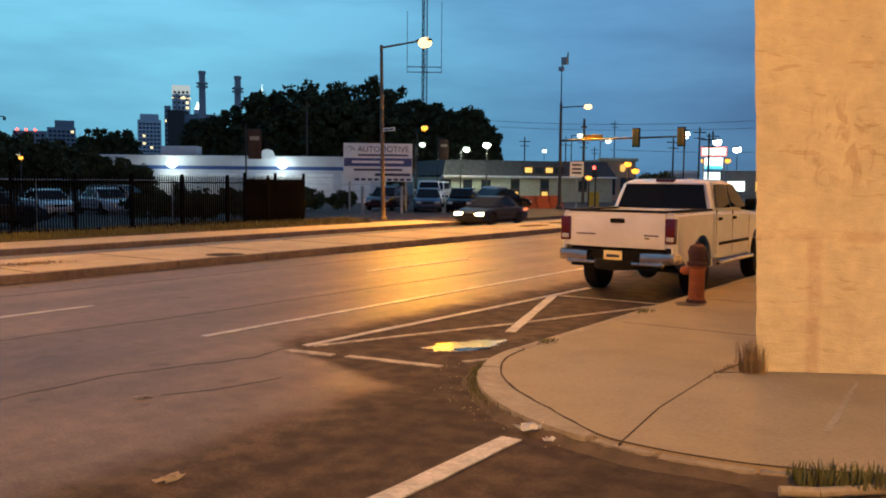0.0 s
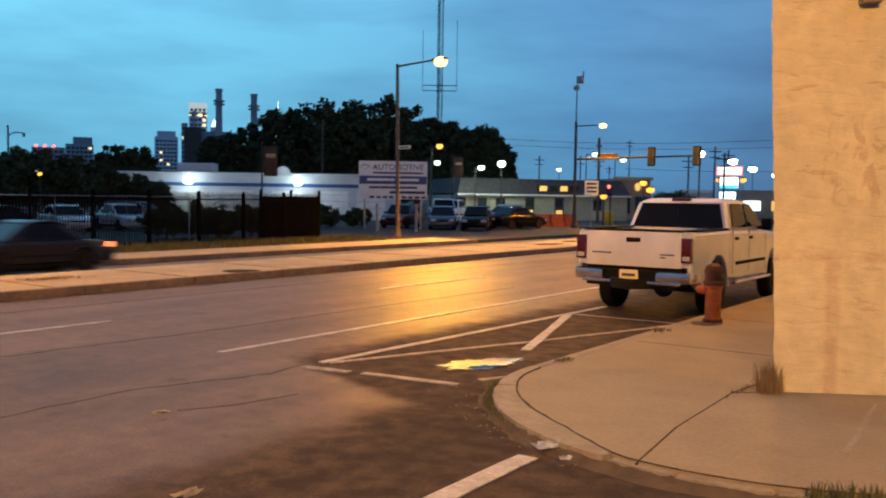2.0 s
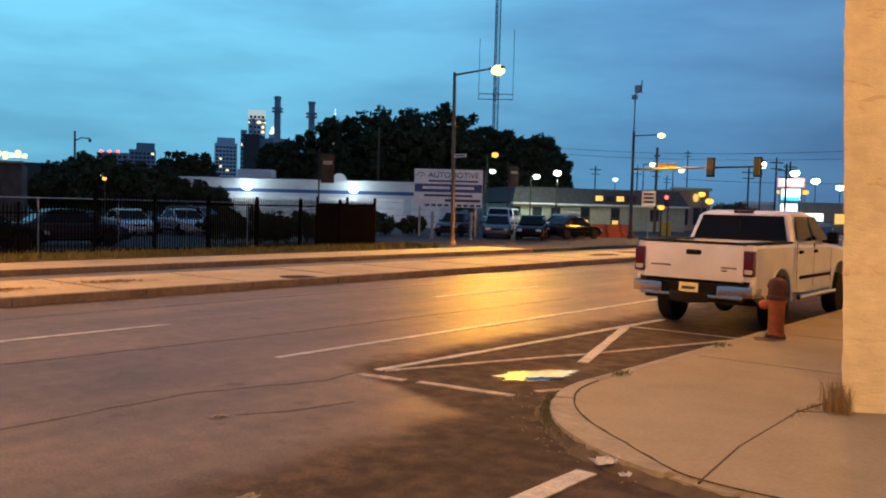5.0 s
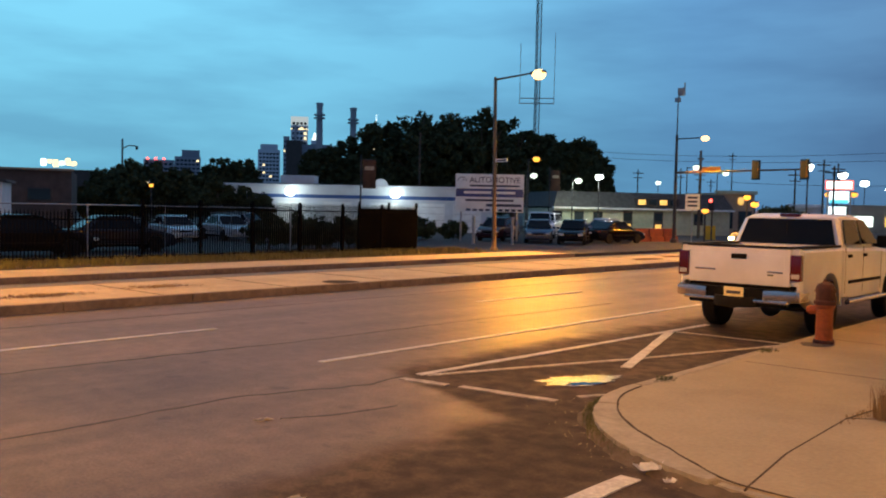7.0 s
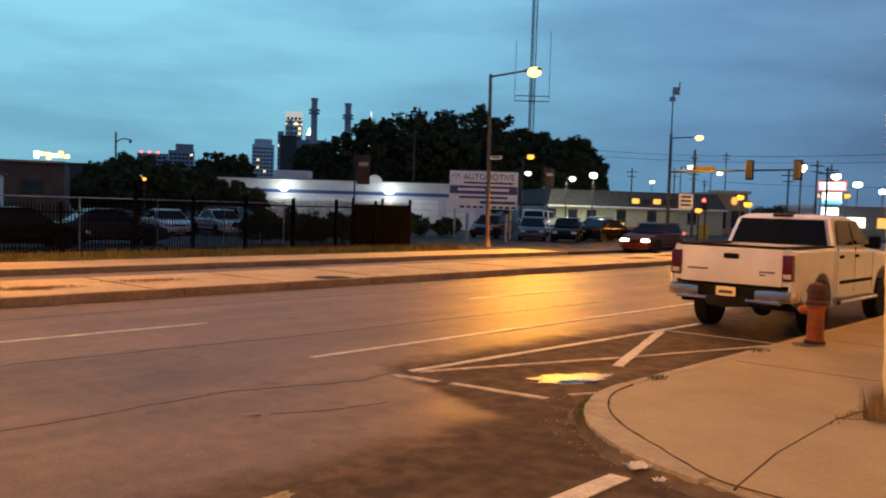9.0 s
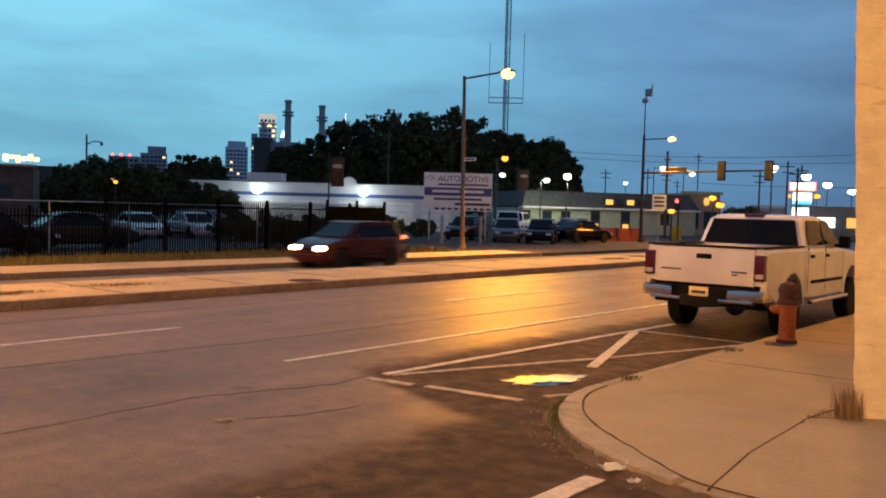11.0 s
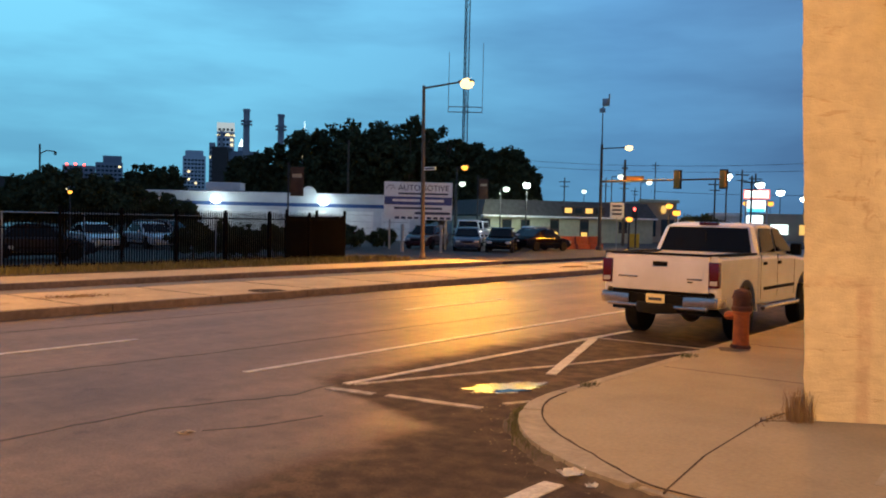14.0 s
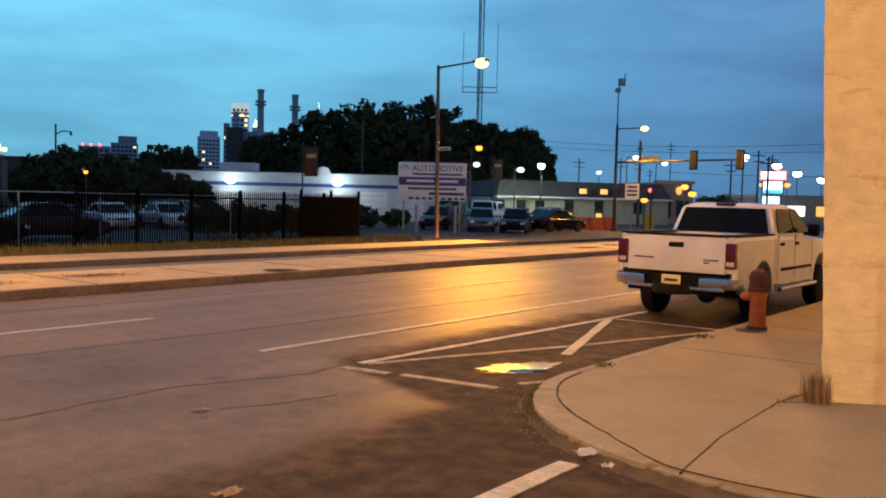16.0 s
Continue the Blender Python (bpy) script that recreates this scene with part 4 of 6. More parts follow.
    pl = part("number_plate", box(B(), (-0.02, -0.112, 0.69), (0.31, 0.012, 0.155), 0.004), PLATE_Y, c, "yellow number plate with dark bars")
    part("plate_bar", box(B(), (-0.02, -0.119, 0.685), (0.22, 0.004, 0.045), 0.001), INK, pl)
    part("tow_hitch", box(B(), (0, -0.06, 0.50), (0.12, 0.30, 0.09), 0.015), STEEL_DARK, c)
    part("axle", rod(B(), (-0.8, ra, R), (0.8, ra, R), 0.05), STEEL_DARK, c)
    part("differential", ball(B(), (0.05, ra, R), 0.17), STEEL_DARK, c)
    part("chassis", box(B(), (0, 2.8, 0.55), (1.1, 5.2, 0.16), 0.03), STEEL_DARK, c)
    part("muffler", rod(B(), (0.45, 0.3, 0.5), (0.45, 1.6, 0.5), 0.10), STEEL_DARK, c)
    part("spare_wheel", lathe(B(), [(0.12, 0.50), (0.34, 0.48), (0.36, 0.56), (0.34, 0.64), (0.12, 0.62)], 20), RUBBER, c)
    c.children[-1].location = (0, 0.62, 0.0)
    # cab and hood
    low = [(1.86, 0.55)] + [(2.3, 0.52), (4.0, 0.52)] + arch(fa, R + 0.05, R + 0.16, 13) + [
        (5.55, 0.58), (5.68, 0.72), (5.68, 1.10), (5.52, 1.22), (4.4, 1.30), (3.95, 1.34), (1.86, 1.37)]

    def plan(y, z):
        return 1.0 - 0.12 * max(0, y - 4.9) / 0.8
    part("cab", prism(B(), low, W - 0.005, plan, 0.06), SILVER, c)
    cab = [(1.90, 1.34), (4.05, 1.33), (3.38, 1.86), (3.1, 1.905), (2.6, 1.915), (2.3, 1.905), (2.14, 1.885), (2.07, 1.85)]

    def lean(y, z):
        return 0.955 - 0.27 * max(0, z - 1.38) - 1.1 * max(0, z - 1.80)
    part("cab_shell", prism(B(), [(y, z) for y, z in cab], W, lean, 0.035), SILVER, c)
    rw = part("rear_window", mesh_box(((-0.815, 1.912, 1.395), (0.815, 1.912, 1.395), (0.70, 2.045, 1.815), (-0.70, 2.045, 1.815)), (0, -0.022, 0.008)), GLASS_DARK, c, "dark rear window")
    part("window_post", box(B(), (0.0, 1.945, 1.60), (0.012, 0.01, 0.3), 0), PLASTIC, rw)
    part("windscreen", mesh_box(((-0.85, 3.99, 1.37), (0.85, 3.99, 1.37), (0.68, 3.43, 1.83), (-0.68, 3.43, 1.83)), (0, 0.025, 0.02)), GLASS_DARK, c)
    part("roof_seam", box(B(), (0, 2.9, 1.905), (1.0, 0.9, 0.02), 0.008), SILVER, c)
    hb = part("high_brake_lamp", box(B(), (0, 2.11, 1.885), (0.34, 0.10, 0.055), 0.018), TAIL_OFF, c)
    for s in (-1, 1):
        for y0, y1, y2, y3 in ((2.06, 2.86, 2.86, 2.26), (2.96, 3.86, 3.36, 2.96)):
            x0, x1 = W * 0.945, W * (0.955 - 0.30 * 0.44)
            part("side_window", mesh_box(((s * x0, y0, 1.42), (s * x0, y1, 1.41), (s * x1, y2, 1.82), (s * x1, y3, 1.82)), (s * 0.016, 0, 0.004)), GLASS_DARK, c)
        part("door_seam", box(B(), (s * (W - 0.008), 2.92, 1.0), (0.012, 0.012, 0.76), 0), PLASTIC, c)
        part("door_seam", box(B(), (s * (W - 0.008), 1.98, 1.0), (0.012, 0.012, 0.76), 0), PLASTIC, c)
        part("door_seam", box(B(), (s * (W - 0.008), 3.98, 0.95), (0.012, 0.012, 0.66), 0), PLASTIC, c)
        for y in (2.17, 2.99):
            part("door_handle", box(B(), (s * (W + 0.004), y, 1.23), (0.04, 0.17, 0.055), 0.018), PLASTIC, c)
        part("body_moulding", box(B(), (s * (W - 0.002), 3.05, 0.80), (0.03, 1.8, 0.055), 0.012), PLASTIC, c)
        mr = part("mirror", box(B(), (s * (W + 0.14), 3.50, 1.46), (0.19, 0.13, 0.22), 0.05), PLASTIC, c)
        part("mirror_arm", box(B(), (s * (W + 0.03), 3.57, 1.39), (0.16, 0.06, 0.06), 0.02), PLASTIC, mr)
        part("running_board", rod(B(), (s * (W - 0.01), 2.15, 0.47), (s * (W - 0.01), 4.25, 0.47), 0.045, seg=12), CHROME, c)
        part("headlamp", box(B(), (s * 0.74, 5.62, 0.98), (0.30, 0.14, 0.24), 0.04), LENS_CLEAR, c)
        for yy in (ra, fa):
            wheel(c, s * (W - 0.12), yy, R, 0.26, 5)
    part("front_bumper", box(B(), (0, 5.70, 0.66), (1.85, 0.18, 0.22), 0.05), CHROME, c)
    return c


truck = pickup()
sedan = car("sedan", "dark blue sedan driving with its headlamps lit", DARK_CAR, 4.12, 1.72, 1.37, 1.10, 0.85, lights=True)
wagon = car("estate_car", "silver estate car with dark lower cladding, brake lamps lit", SILVER_CAR, 4.0, 1.72, 1.54, 0.95, 0.3, wagon=True, cladding=True, brake=True, wheel_r=0.33, belt=0.98)
suv = car("suv", "dark red sport utility car driving with lit headlamps", RED_CAR, 3.95, 1.78, 1.58, 1.0, 0.3, wagon=True, lights=True, wheel_r=0.35, belt=1.04)


def motions():
    base = -0.25
    def south(rows, x, nose, turn=180):
        return [(t, pose(x, y + nose, base, 0, 0, turn)) for t, y in rows]
    walk(sedan, south([(0, 32.4), (0.6, 25.6), (1.2, 18.4), (1.5, 14.9), (1.8, 11.0), (2.0, 8.4), (2.2, 5.6), (3.0, -5.0), (16.0, -110.0)], -20.75, 2.04))
    walk(suv, south([(0, 138.0), (3.0, 102.0), (6.0, 60.0), (7.0, 50.0), (8.0, 44.4), (8.5, 41.3), (9.0, 37.8), (9.2, 36.0), (11.3, 14.6), (11.6, 11.6), (11.9, 7.8), (12.1, 5.0), (12.6, -2.6), (16.0, -45.0)], -20.75, 2.2))
    walk(wagon, [(t, pose(-9.1, 8.85 + 14.5 * (t - 3.2) - 1.40, 0)) for t in (0.0, 2.0, 2.8, 3.2, 5.0, 8.0, 16.0)])


# parked cars across the road
def parked(name, label, paint, x, y, rz, L=4.6, W=1.78, H=1.44, wagon_=False, **kw):
    c = car(name, label, paint, L, W, H, 1.15, 0.9 if not wagon_ else 0.3, wagon=wagon_, **kw)
    c.matrix_basis = pose(x, y, FZ, 0, 0, rz)
    return c


parked("parked_car", "black hatchback parked nose-on on the lot", BLACK_CAR, -28.6, 43.9, -152, 3.9, 1.72, 1.48, True)
parked("parked_car", "black sedan parked side-on on the lot", BLACK_CAR, -28.6, 48.6, -10, 4.5, 1.8, 1.40)
parked("parked_car", "steel blue sedan parked beside the sign", BLUE_CAR, -31.2, 43.9, -145, 4.4, 1.74, 1.45)
parked("parked_van", "white van parked behind the cars", WHITE_CAR, -36.6, 52.5, 205, 4.6, 1.8, 1.85, True, belt=1.2)
parked("parked_car", "grey car behind the black hatchback", GREY_CAR, -31.0, 52.0, -10, 4.4, 1.75, 1.55)
parked("parked_van", "white panel van beside the sign", WHITE_CAR, -34.6, 48.8, 215, 4.6, 1.8, 1.9, True, belt=1.2)
parked("parked_car", "silver coupe parked behind the fence", SILVER_CAR, -41.0, 24.0, -104, 4.3, 1.72, 1.34)
parked("parked_car", "pale grey sedan parked behind the fence", SILVER_CAR, -40.6, 27.1, -100, 4.3, 1.72, 1.4)
parked("parked_car", "grey estate car parked behind the sedan", GREY_CAR, -44.5, 31.0, -66, 4.4, 1.75, 1.5, True)
parked("parked_car", "black sedan parked close to the fence", BLACK_CAR, -30.6, 11.6, -8, 4.7, 1.8, 1.45)
parked("parked_car", "dark sedan parked behind the fence", DARK_CAR, -32.3, 16.0, -12, 4.6, 1.78, 1.42)
parked("parked_car", "dark blue hatchback by the garage", DARK_CAR, -38.5, 38.0, 150, 4.3, 1.74, 1.5, True)
parked("parked_car", "dark red car by the sign", RED_CAR, -34.2, 43.6, 200, 4.5, 1.76, 1.5, True)


# ---- fire hydrant ----
def hydrant():
    c = tagged(empty("fire_hydrant", (-3.0, 11.0, 0.076)), "orange fire hydrant with a rust-brown bonnet on the pavement", "hydrant")
    part("base_flange", lathe(B(), [(0.145, 0.0), (0.145, 0.035), (0.12, 0.05)], 20), RUST, c)
    part("barrel", lathe(B(), [(0.118, 0.05), (0.112, 0.3), (0.115, 0.50), (0.135, 0.52), (0.135, 0.55)], 22), ORANGE, c, "orange painted barrel")
    part("upper_barrel", lathe(B(), [(0.15, 0.55), (0.15, 0.60), (0.128, 0.62), (0.13, 0.73)], 22), RUST, c, "rust-brown upper barrel")
    part("bonnet", lathe(B(), [(0.145, 0.73), (0.14, 0.76), (0.11, 0.84), (0.055, 0.87), (0.03, 0.88), (0.03, 0.905)], 20), RUST, c)
    bm = rod(B(), (-0.10, -0.02, 0.47), (-0.205, -0.04, 0.47), 0.062, seg=14)
    rod(bm, (-0.205, -0.04, 0.47), (-0.235, -0.046, 0.47), 0.045, seg=6)
    part("outlet_cap", bm, ORANGE, c)
    part("outlet_cap", rod(B(), (0.02, 0.1, 0.5), (0.04, 0.2, 0.5), 0.055, seg=14), RUST, c)
    for k in range(8):
        a = k * math.pi / 4
        part("bolt", rod(B(), (0.128 * math.cos(a), 0.128 * math.sin(a), 0.03), (0.128 * math.cos(a), 0.128 * math.sin(a), 0.055), 0.012, seg=6), RUST, c)


hydrant()
# the hydrant's shadow, laid on the concrete as a dark patch
hydrant_shadow = [(-3.03 + 0.20 * (1 + 0.25 * math.sin(3 * a)) * math.cos(a), 10.74 + 0.24 * (1 + 0.2 * math.sin(2 * a + 1)) * math.sin(a)) for a in [k * math.pi / 16 for k in range(32)]]
part("stain", slab(B(), hydrant_shadow, 0.06, 0.0815), SEAM, pavement, "hydrant's shadow on the concrete, laid as a dark patch")
part("streak", slab(B(), ragged([(-0.02, 4.8), (0.03, 4.8), (-0.01, 5.65), (-0.09, 6.79), (-0.12, 6.79), (-0.06, 5.65)], 0.006, 0.12, 5), 0.06, 0.0805), KERB, pavement, "pale smear across the concrete")


# ---- street furniture ----
def street_lamp(at, rz, height=8.4, arm=2.5, watts=5000, aim=None, cone=150, label="tall brown steel street lamp, lit orange", tilt=0.0, colour=SODIUM):
    c = tagged(empty("street_lamp", at, rz, tilt), label, "street lamp", group="street lamps")
    steel = STEEL_BROWN
    part("base", lathe(B(), [(0.19, 0), (0.19, 0.12), (0.13, 0.2), (0.12, 0.5)], 16), steel, c)
    part("pole", rod(B(), (0, 0, 0.1), (0, 0, height), 0.11, 0.075, 14), steel, c)
    part("arm", rod(B(), (0, 0, height - 0.12), (arm - 0.3, 0, height - 0.02), 0.05, 0.04), steel, c)
    hd = part("lamp_head", box(B(), (arm, 0, height - 0.03), (0.75, 0.30, 0.14), 0.05), steel, c)
    # lens made larger than life, its bulk stands for the lamp's glare
    part("lens", ball(B(), (arm + 0.05, 0, height - 0.13), 0.30, (1.15, 0.9, 0.8)), LAMP_GLOW, hd, "glowing drop lens, oversized to carry its glare")
    p = Matrix.Translation(at) @ Matrix.Rotation(radians(rz), 4, "Z") @ Vector((arm + 0.05, 0, height - 0.48))
    if tilt:
        sg = part("street_name_sign", box(B(), (0.42, -0.02, 4.35), (0.75, 0.02, 0.16), 0.004), SIGN_WHITE, c, "small white street name sign")
        part("text_bar", box(B(), (0.42, -0.032, 4.35), (0.55, 0.004, 0.07)), INK, sg)
    lamp_light("street_lamp_light", p, watts, colour, 0.2, aim, cone)
    return c


ROADWARD = (0.75, -0.35, -1.0)
LAMP = street_lamp((-25.2, 31.7, FZ), 0, 8.35, 2.5, WATTS["across"], ROADWARD, 136, tilt=-1.0)
street_lamp((-2.45, 14.2, 0.07), 170, 8.4, 0.9, WATTS["corner"])
street_lamp((6.3, -7.0, 0.0), 140, 8.4, 1.3, WATTS["behind"], colour=SODIUM_PALE)
# unseen lamp behind the corner wall, added to light the avenue's far end
street_lamp((-2.6, 56.0, 0.07), 180, 8.4, 2.4, WATTS["far"], (-0.6, 0, -1))
# lamp out of view, added to throw orange on the left road and median
street_lamp((-24.9, 0.5, FZ), 0, 8.4, 2.5, WATTS["left"], (0.75, 0.12, -1.0), 158)


def signal_mast():
    c = tagged(empty("traffic_signal_mast", (-27.1, 54.1, FZ)), "dark steel mast with lamp and signals on its arm", "traffic signal")
    part("base", lathe(B(), [(0.24, 0), (0.24, 0.2), (0.15, 0.3)], 16), STEEL_DARK, c)
    part("pole", rod(B(), (0, 0, 0.1), (0, 0, 7.4), 0.13, 0.09, 14), STEEL_DARK, c)
    part("extension", rod(B(), (0, 0, 7.3), (0, 0, 10.0), 0.045, 0.035), STEEL_DARK, c)
    cb = part("camera_box", box(B(), (0.28, -0.1, 10.28), (0.42, 0.34, 0.50), 0.05), STEEL_GREY, c, "grey camera housing on top")
    part("camera_bracket", rod(B(), (0.50, -0.1, 10.1), (0.52, -0.1, 10.85), 0.05, seg=8), STEEL_GREY, cb)
    part("junction_box", box(B(), (0.0, -0.05, 9.75), (0.34, 0.26, 0.30), 0.04), STEEL_GREY, c)
    part("bracket", rod(B(), (0, 0, 9.9), (0.2, -0.05, 10.2), 0.04), STEEL_GREY, c)
    part("arm", rod(B(), (0, 0, 4.80), (9.2, 0, 4.92), 0.085, 0.05, 12), STEEL_BROWN, c, "brown steel arm over the road")
    part("lamp_arm", rod(B(), (0, 0, 7.1), (1.8, 0, 7.12), 0.04), STEEL_DARK, c)
    part("lens", ball(B(), (2.05, 0, 7.06), 0.24, (1.2, 0.8, 0.75)), LAMP_GLOW, c)
    for x in (5.58, 8.65):
        s = part("signal_head", box(B(), (x, -0.12, 4.90), (0.36, 0.26, 1.08), 0.04), SIGNAL_Y, c, "yellow back of a signal head")
        part("backplate", box(B(), (x, 0.03, 4.90), (0.56, 0.02, 1.26), 0.004), STEEL_DARK, s, "black backplate")
        for k in range(3):
            part("visor", rod(B(), (x, 0.02, 4.56 + 0.34 * k), (x, 0.26, 4.54 + 0.34 * k), 0.15, seg=14), STEEL_DARK, s)
    sg = part("street_sign", box(B(), (2.6, -0.12, 5.02), (1.3, 0.03, 0.26), 0.01), SIGNAL_Y, c, "dull amber street sign on the arm")
    lamp_light("mast_light", (-25.05, 54.1, 6.6), WATTS["mast"], SODIUM, 0.2, (0.6, -0.5, -1.0), 150)


signal_mast()


# billboard of the garage
def sign_board():
    c = tagged(empty("garage_sign", (-33.1, 41.2, FZ), SIGN_RZ), "white and blue signboard of a garage on posts", "sign")
    W, H, z0 = 4.25, 2.35, 1.85
    part("panel", box(B(), (0, 0, z0 + H / 2), (W, 0.12, H), 0.02), SIGN_WHITE, c)
    part("blue_band", box(B(), (0, -0.064, z0 + 1.18), (W - 0.06, 0.008, 0.50), 0.0), SIGN_BLUE, c, "dark blue band")
    for x in (-1.75, 1.75):
        part("post", box(B(), (x, 0.12, 1.6), (0.12, 0.10, 3.2), 0.01), STEEL_GREY, c)
    t = bpy.data.curves.new("sign_text", "FONT")
    t.body, t.size, t.extrude, t.align_x = "AUTOMOTIVE", 0.50, 0.004, "CENTER"
    t.materials.append(INK)
    o = new("sign_text", t)
    o.parent = c
    o.matrix_basis = pose(0.32, -0.066, z0 + 1.82, 90, 0, 0)
    part("text_bar", box(B(), (0.30, -0.064, z0 + 1.62), (3.1, 0.008, 0.11)), INK, c)
    part("text_bar", box(B(), (-0.75, -0.070, z0 + 1.20), (1.7, 0.006, 0.16)), SIGN_WHITE, c)
    part("text_bar", box(B(), (0.95, -0.070, z0 + 1.20), (1.3, 0.006, 0.16)), SIGN_WHITE, c)
    part("text_bar", box(B(), (0.0, -0.064, z0 + 0.72), (3.0, 0.008, 0.13)), INK, c)
    part("text_bar", box(B(), (0.9, -0.064, z0 + 0.42), (2.2, 0.008, 0.16)), INK, c)
    for k in range(9):
        part("text_bar", box(B(), (-1.3 + k * 0.4, -0.064, z0 + 0.12), (0.28, 0.008, 0.14)), INK, c)
    bm = B()
    for k in range(14):
        a0, a1 = math.pi * (0.05 + 0.9 * k / 14), math.pi * (0.05 + 0.9 * (k + 1) / 14)
        rod(bm, (-1.72 + 0.27 * math.cos(a0), -0.07, z0 + 1.86 + 0.27 * math.sin(a0)), (-1.72 + 0.27 * math.cos(a1), -0.07, z0 + 1.86 + 0.27 * math.sin(a1)), 0.02, seg=5)
    rod(bm, (-1.72, -0.07, z0 + 1.86), (-1.58, -0.07, z0 + 2.02), 0.018, seg=5)
    part("gauge_mark", bm, INK, c, "dark dial-shaped mark")


SIGN_RZ = 40
sign_board()


# ---- fences ----
def fence(x, ya, yb, height, pitch, z, label, pickets=True, spear=True):
    """Steel picket fence along y, panel by panel."""
    n = max(1, round((yb - ya) / 2.4))
    w = (yb - ya) / n
    c = tagged(empty("fence_panel", (x, ya, z)), label, "fence", group="fence panels")
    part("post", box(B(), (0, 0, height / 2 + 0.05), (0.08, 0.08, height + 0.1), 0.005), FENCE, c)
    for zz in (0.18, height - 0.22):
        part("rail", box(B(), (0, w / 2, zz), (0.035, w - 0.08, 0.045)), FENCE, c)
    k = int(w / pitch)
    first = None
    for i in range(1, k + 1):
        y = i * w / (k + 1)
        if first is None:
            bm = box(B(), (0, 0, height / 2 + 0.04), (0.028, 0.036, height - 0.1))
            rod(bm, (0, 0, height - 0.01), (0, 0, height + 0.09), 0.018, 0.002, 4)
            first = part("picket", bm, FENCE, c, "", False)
            first.location = (0, y, 0)
        else:
            o = new("picket", first.data)
            o.parent = c
            o.location = (0, y, 0)
    for j in range(1, n):
        copy_thing(c, pose(x, ya + j * w, z))


fence(-26.0, 13.6, 27.1, 2.0, 0.105, FZ, "black steel picket fence with pointed tops")
fence(-26.0, -4.0, 13.6, 1.62, 0.115, FZ, "low black steel picket fence along the verge")


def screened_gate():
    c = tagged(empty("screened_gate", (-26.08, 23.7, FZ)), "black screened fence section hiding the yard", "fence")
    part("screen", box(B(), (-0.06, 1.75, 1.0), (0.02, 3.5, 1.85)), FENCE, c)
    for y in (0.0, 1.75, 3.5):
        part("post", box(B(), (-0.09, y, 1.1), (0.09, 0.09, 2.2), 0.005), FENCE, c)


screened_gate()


def rail_fence():
    """Galvanised top rail and posts of a chain-link fence further in."""
    c = tagged(empty("chain_link_fence", (-28.6, 4.0, FZ)), "galvanised rails of a chain-link fence in the yard", "fence")
    for k in range(7):
        part("post", rod(B(), (0, k * 3.0, 0), (0, k * 3.0, 1.9), 0.03), STEEL_GREY, c)
    part("top_rail", rod(B(), (0, 0, 1.86), (0, 18.0, 1.86), 0.022), STEEL_GREY, c)


rail_fence()


# ---- buildings across the road ----
def at_wall(origin, direction):
    """Frame of a facade: x along it, -y out of it."""
    rz = math.degrees(math.atan2(direction[1], direction[0]))
    return origin, rz


def garage():
    o, rz = at_wall((-67.5, 40.3, FZ), (17.4, 13.2))
    c = tagged(empty("garage_building", o, rz), "low white garage building with a blue stripe and wall lamps", "building")
    Wd, H = 28.0, 3.85
    part("wall", box(B(), (Wd / 2 + 2, 5, H / 2), (Wd - 4, 10, H), 0.03), WALL_WHITE, c)
    part("parapet", box(B(), (Wd / 2 + 2, -0.06, H - 0.1), (Wd - 3.8, 0.3, 0.22), 0.03), WALL_WHITE, c)
    part("stripe", box(B(), (Wd / 2 + 3.0, -0.02, 2.85), (Wd - 6.2, 0.06, 0.30)), STRIPE, c, "blue stripe along the facade")
    part("roof", box(B(), (Wd / 2 + 2, 5, H + 0.03), (Wd - 4.6, 9, 0.1)), ROOF_DARK, c)
    # arched gable ornament on the parapet
    bm = B()
    pts = [(18.2 + 0.62 * math.cos(a), H + 0.60 * math.sin(a)) for a in [math.pi * k / 12 for k in range(13)]]
    lo = [bm.verts.new((x, -0.12, z)) for x, z in pts]
    hi = [bm.verts.new((x, 0.18, z)) for x, z in pts]
    bm.faces.new(lo)
    bm.faces.new(hi[::-1])
    for i in range(len(pts) - 1):
        bm.faces.new((lo[i], lo[i + 1], hi[i + 1], hi[i]))
    part("gable", bm, WALL_WHITE, c)
    part("roof_unit", box(B(), (10.4, 3.0, H + 0.4), (3.0, 2.0, 0.9), 0.03), WALL_WHITE, c)
    for x in (10.5, 14.5, 18.5, 22.5, 25.6):
        d = part("garage_door", box(B(), (x, -0.03, 1.2), (2.4, 0.10, 2.4), 0.01), SIGN_WHITE, c)
        for k in range(4):
            part("door_rib", box(B(), (x, -0.09, 0.45 + 0.55 * k), (2.3, 0.02, 0.03)), STEEL_GREY, d)
    for x in (10.4, 19.5):
        w = part("wall_lamp", box(B(), (x, -0.22, 3.28), (0.55, 0.25, 0.32), 0.04), STEEL_GREY, c)
        # this lens is oversized too, to give the glare round the lamp
        part("lens", ball(B(), (x, -0.42, 3.2), 0.40, (1.1, 0.6, 0.95)), LAMP_WHITE, w, "glaring white lens")
        m = c.matrix_basis @ Vector((x, -2.2, 3.0))
        lamp_light("wall_lamp_light", m, WATTS["garage"], (0.75, 0.95, 1.0))


garage()


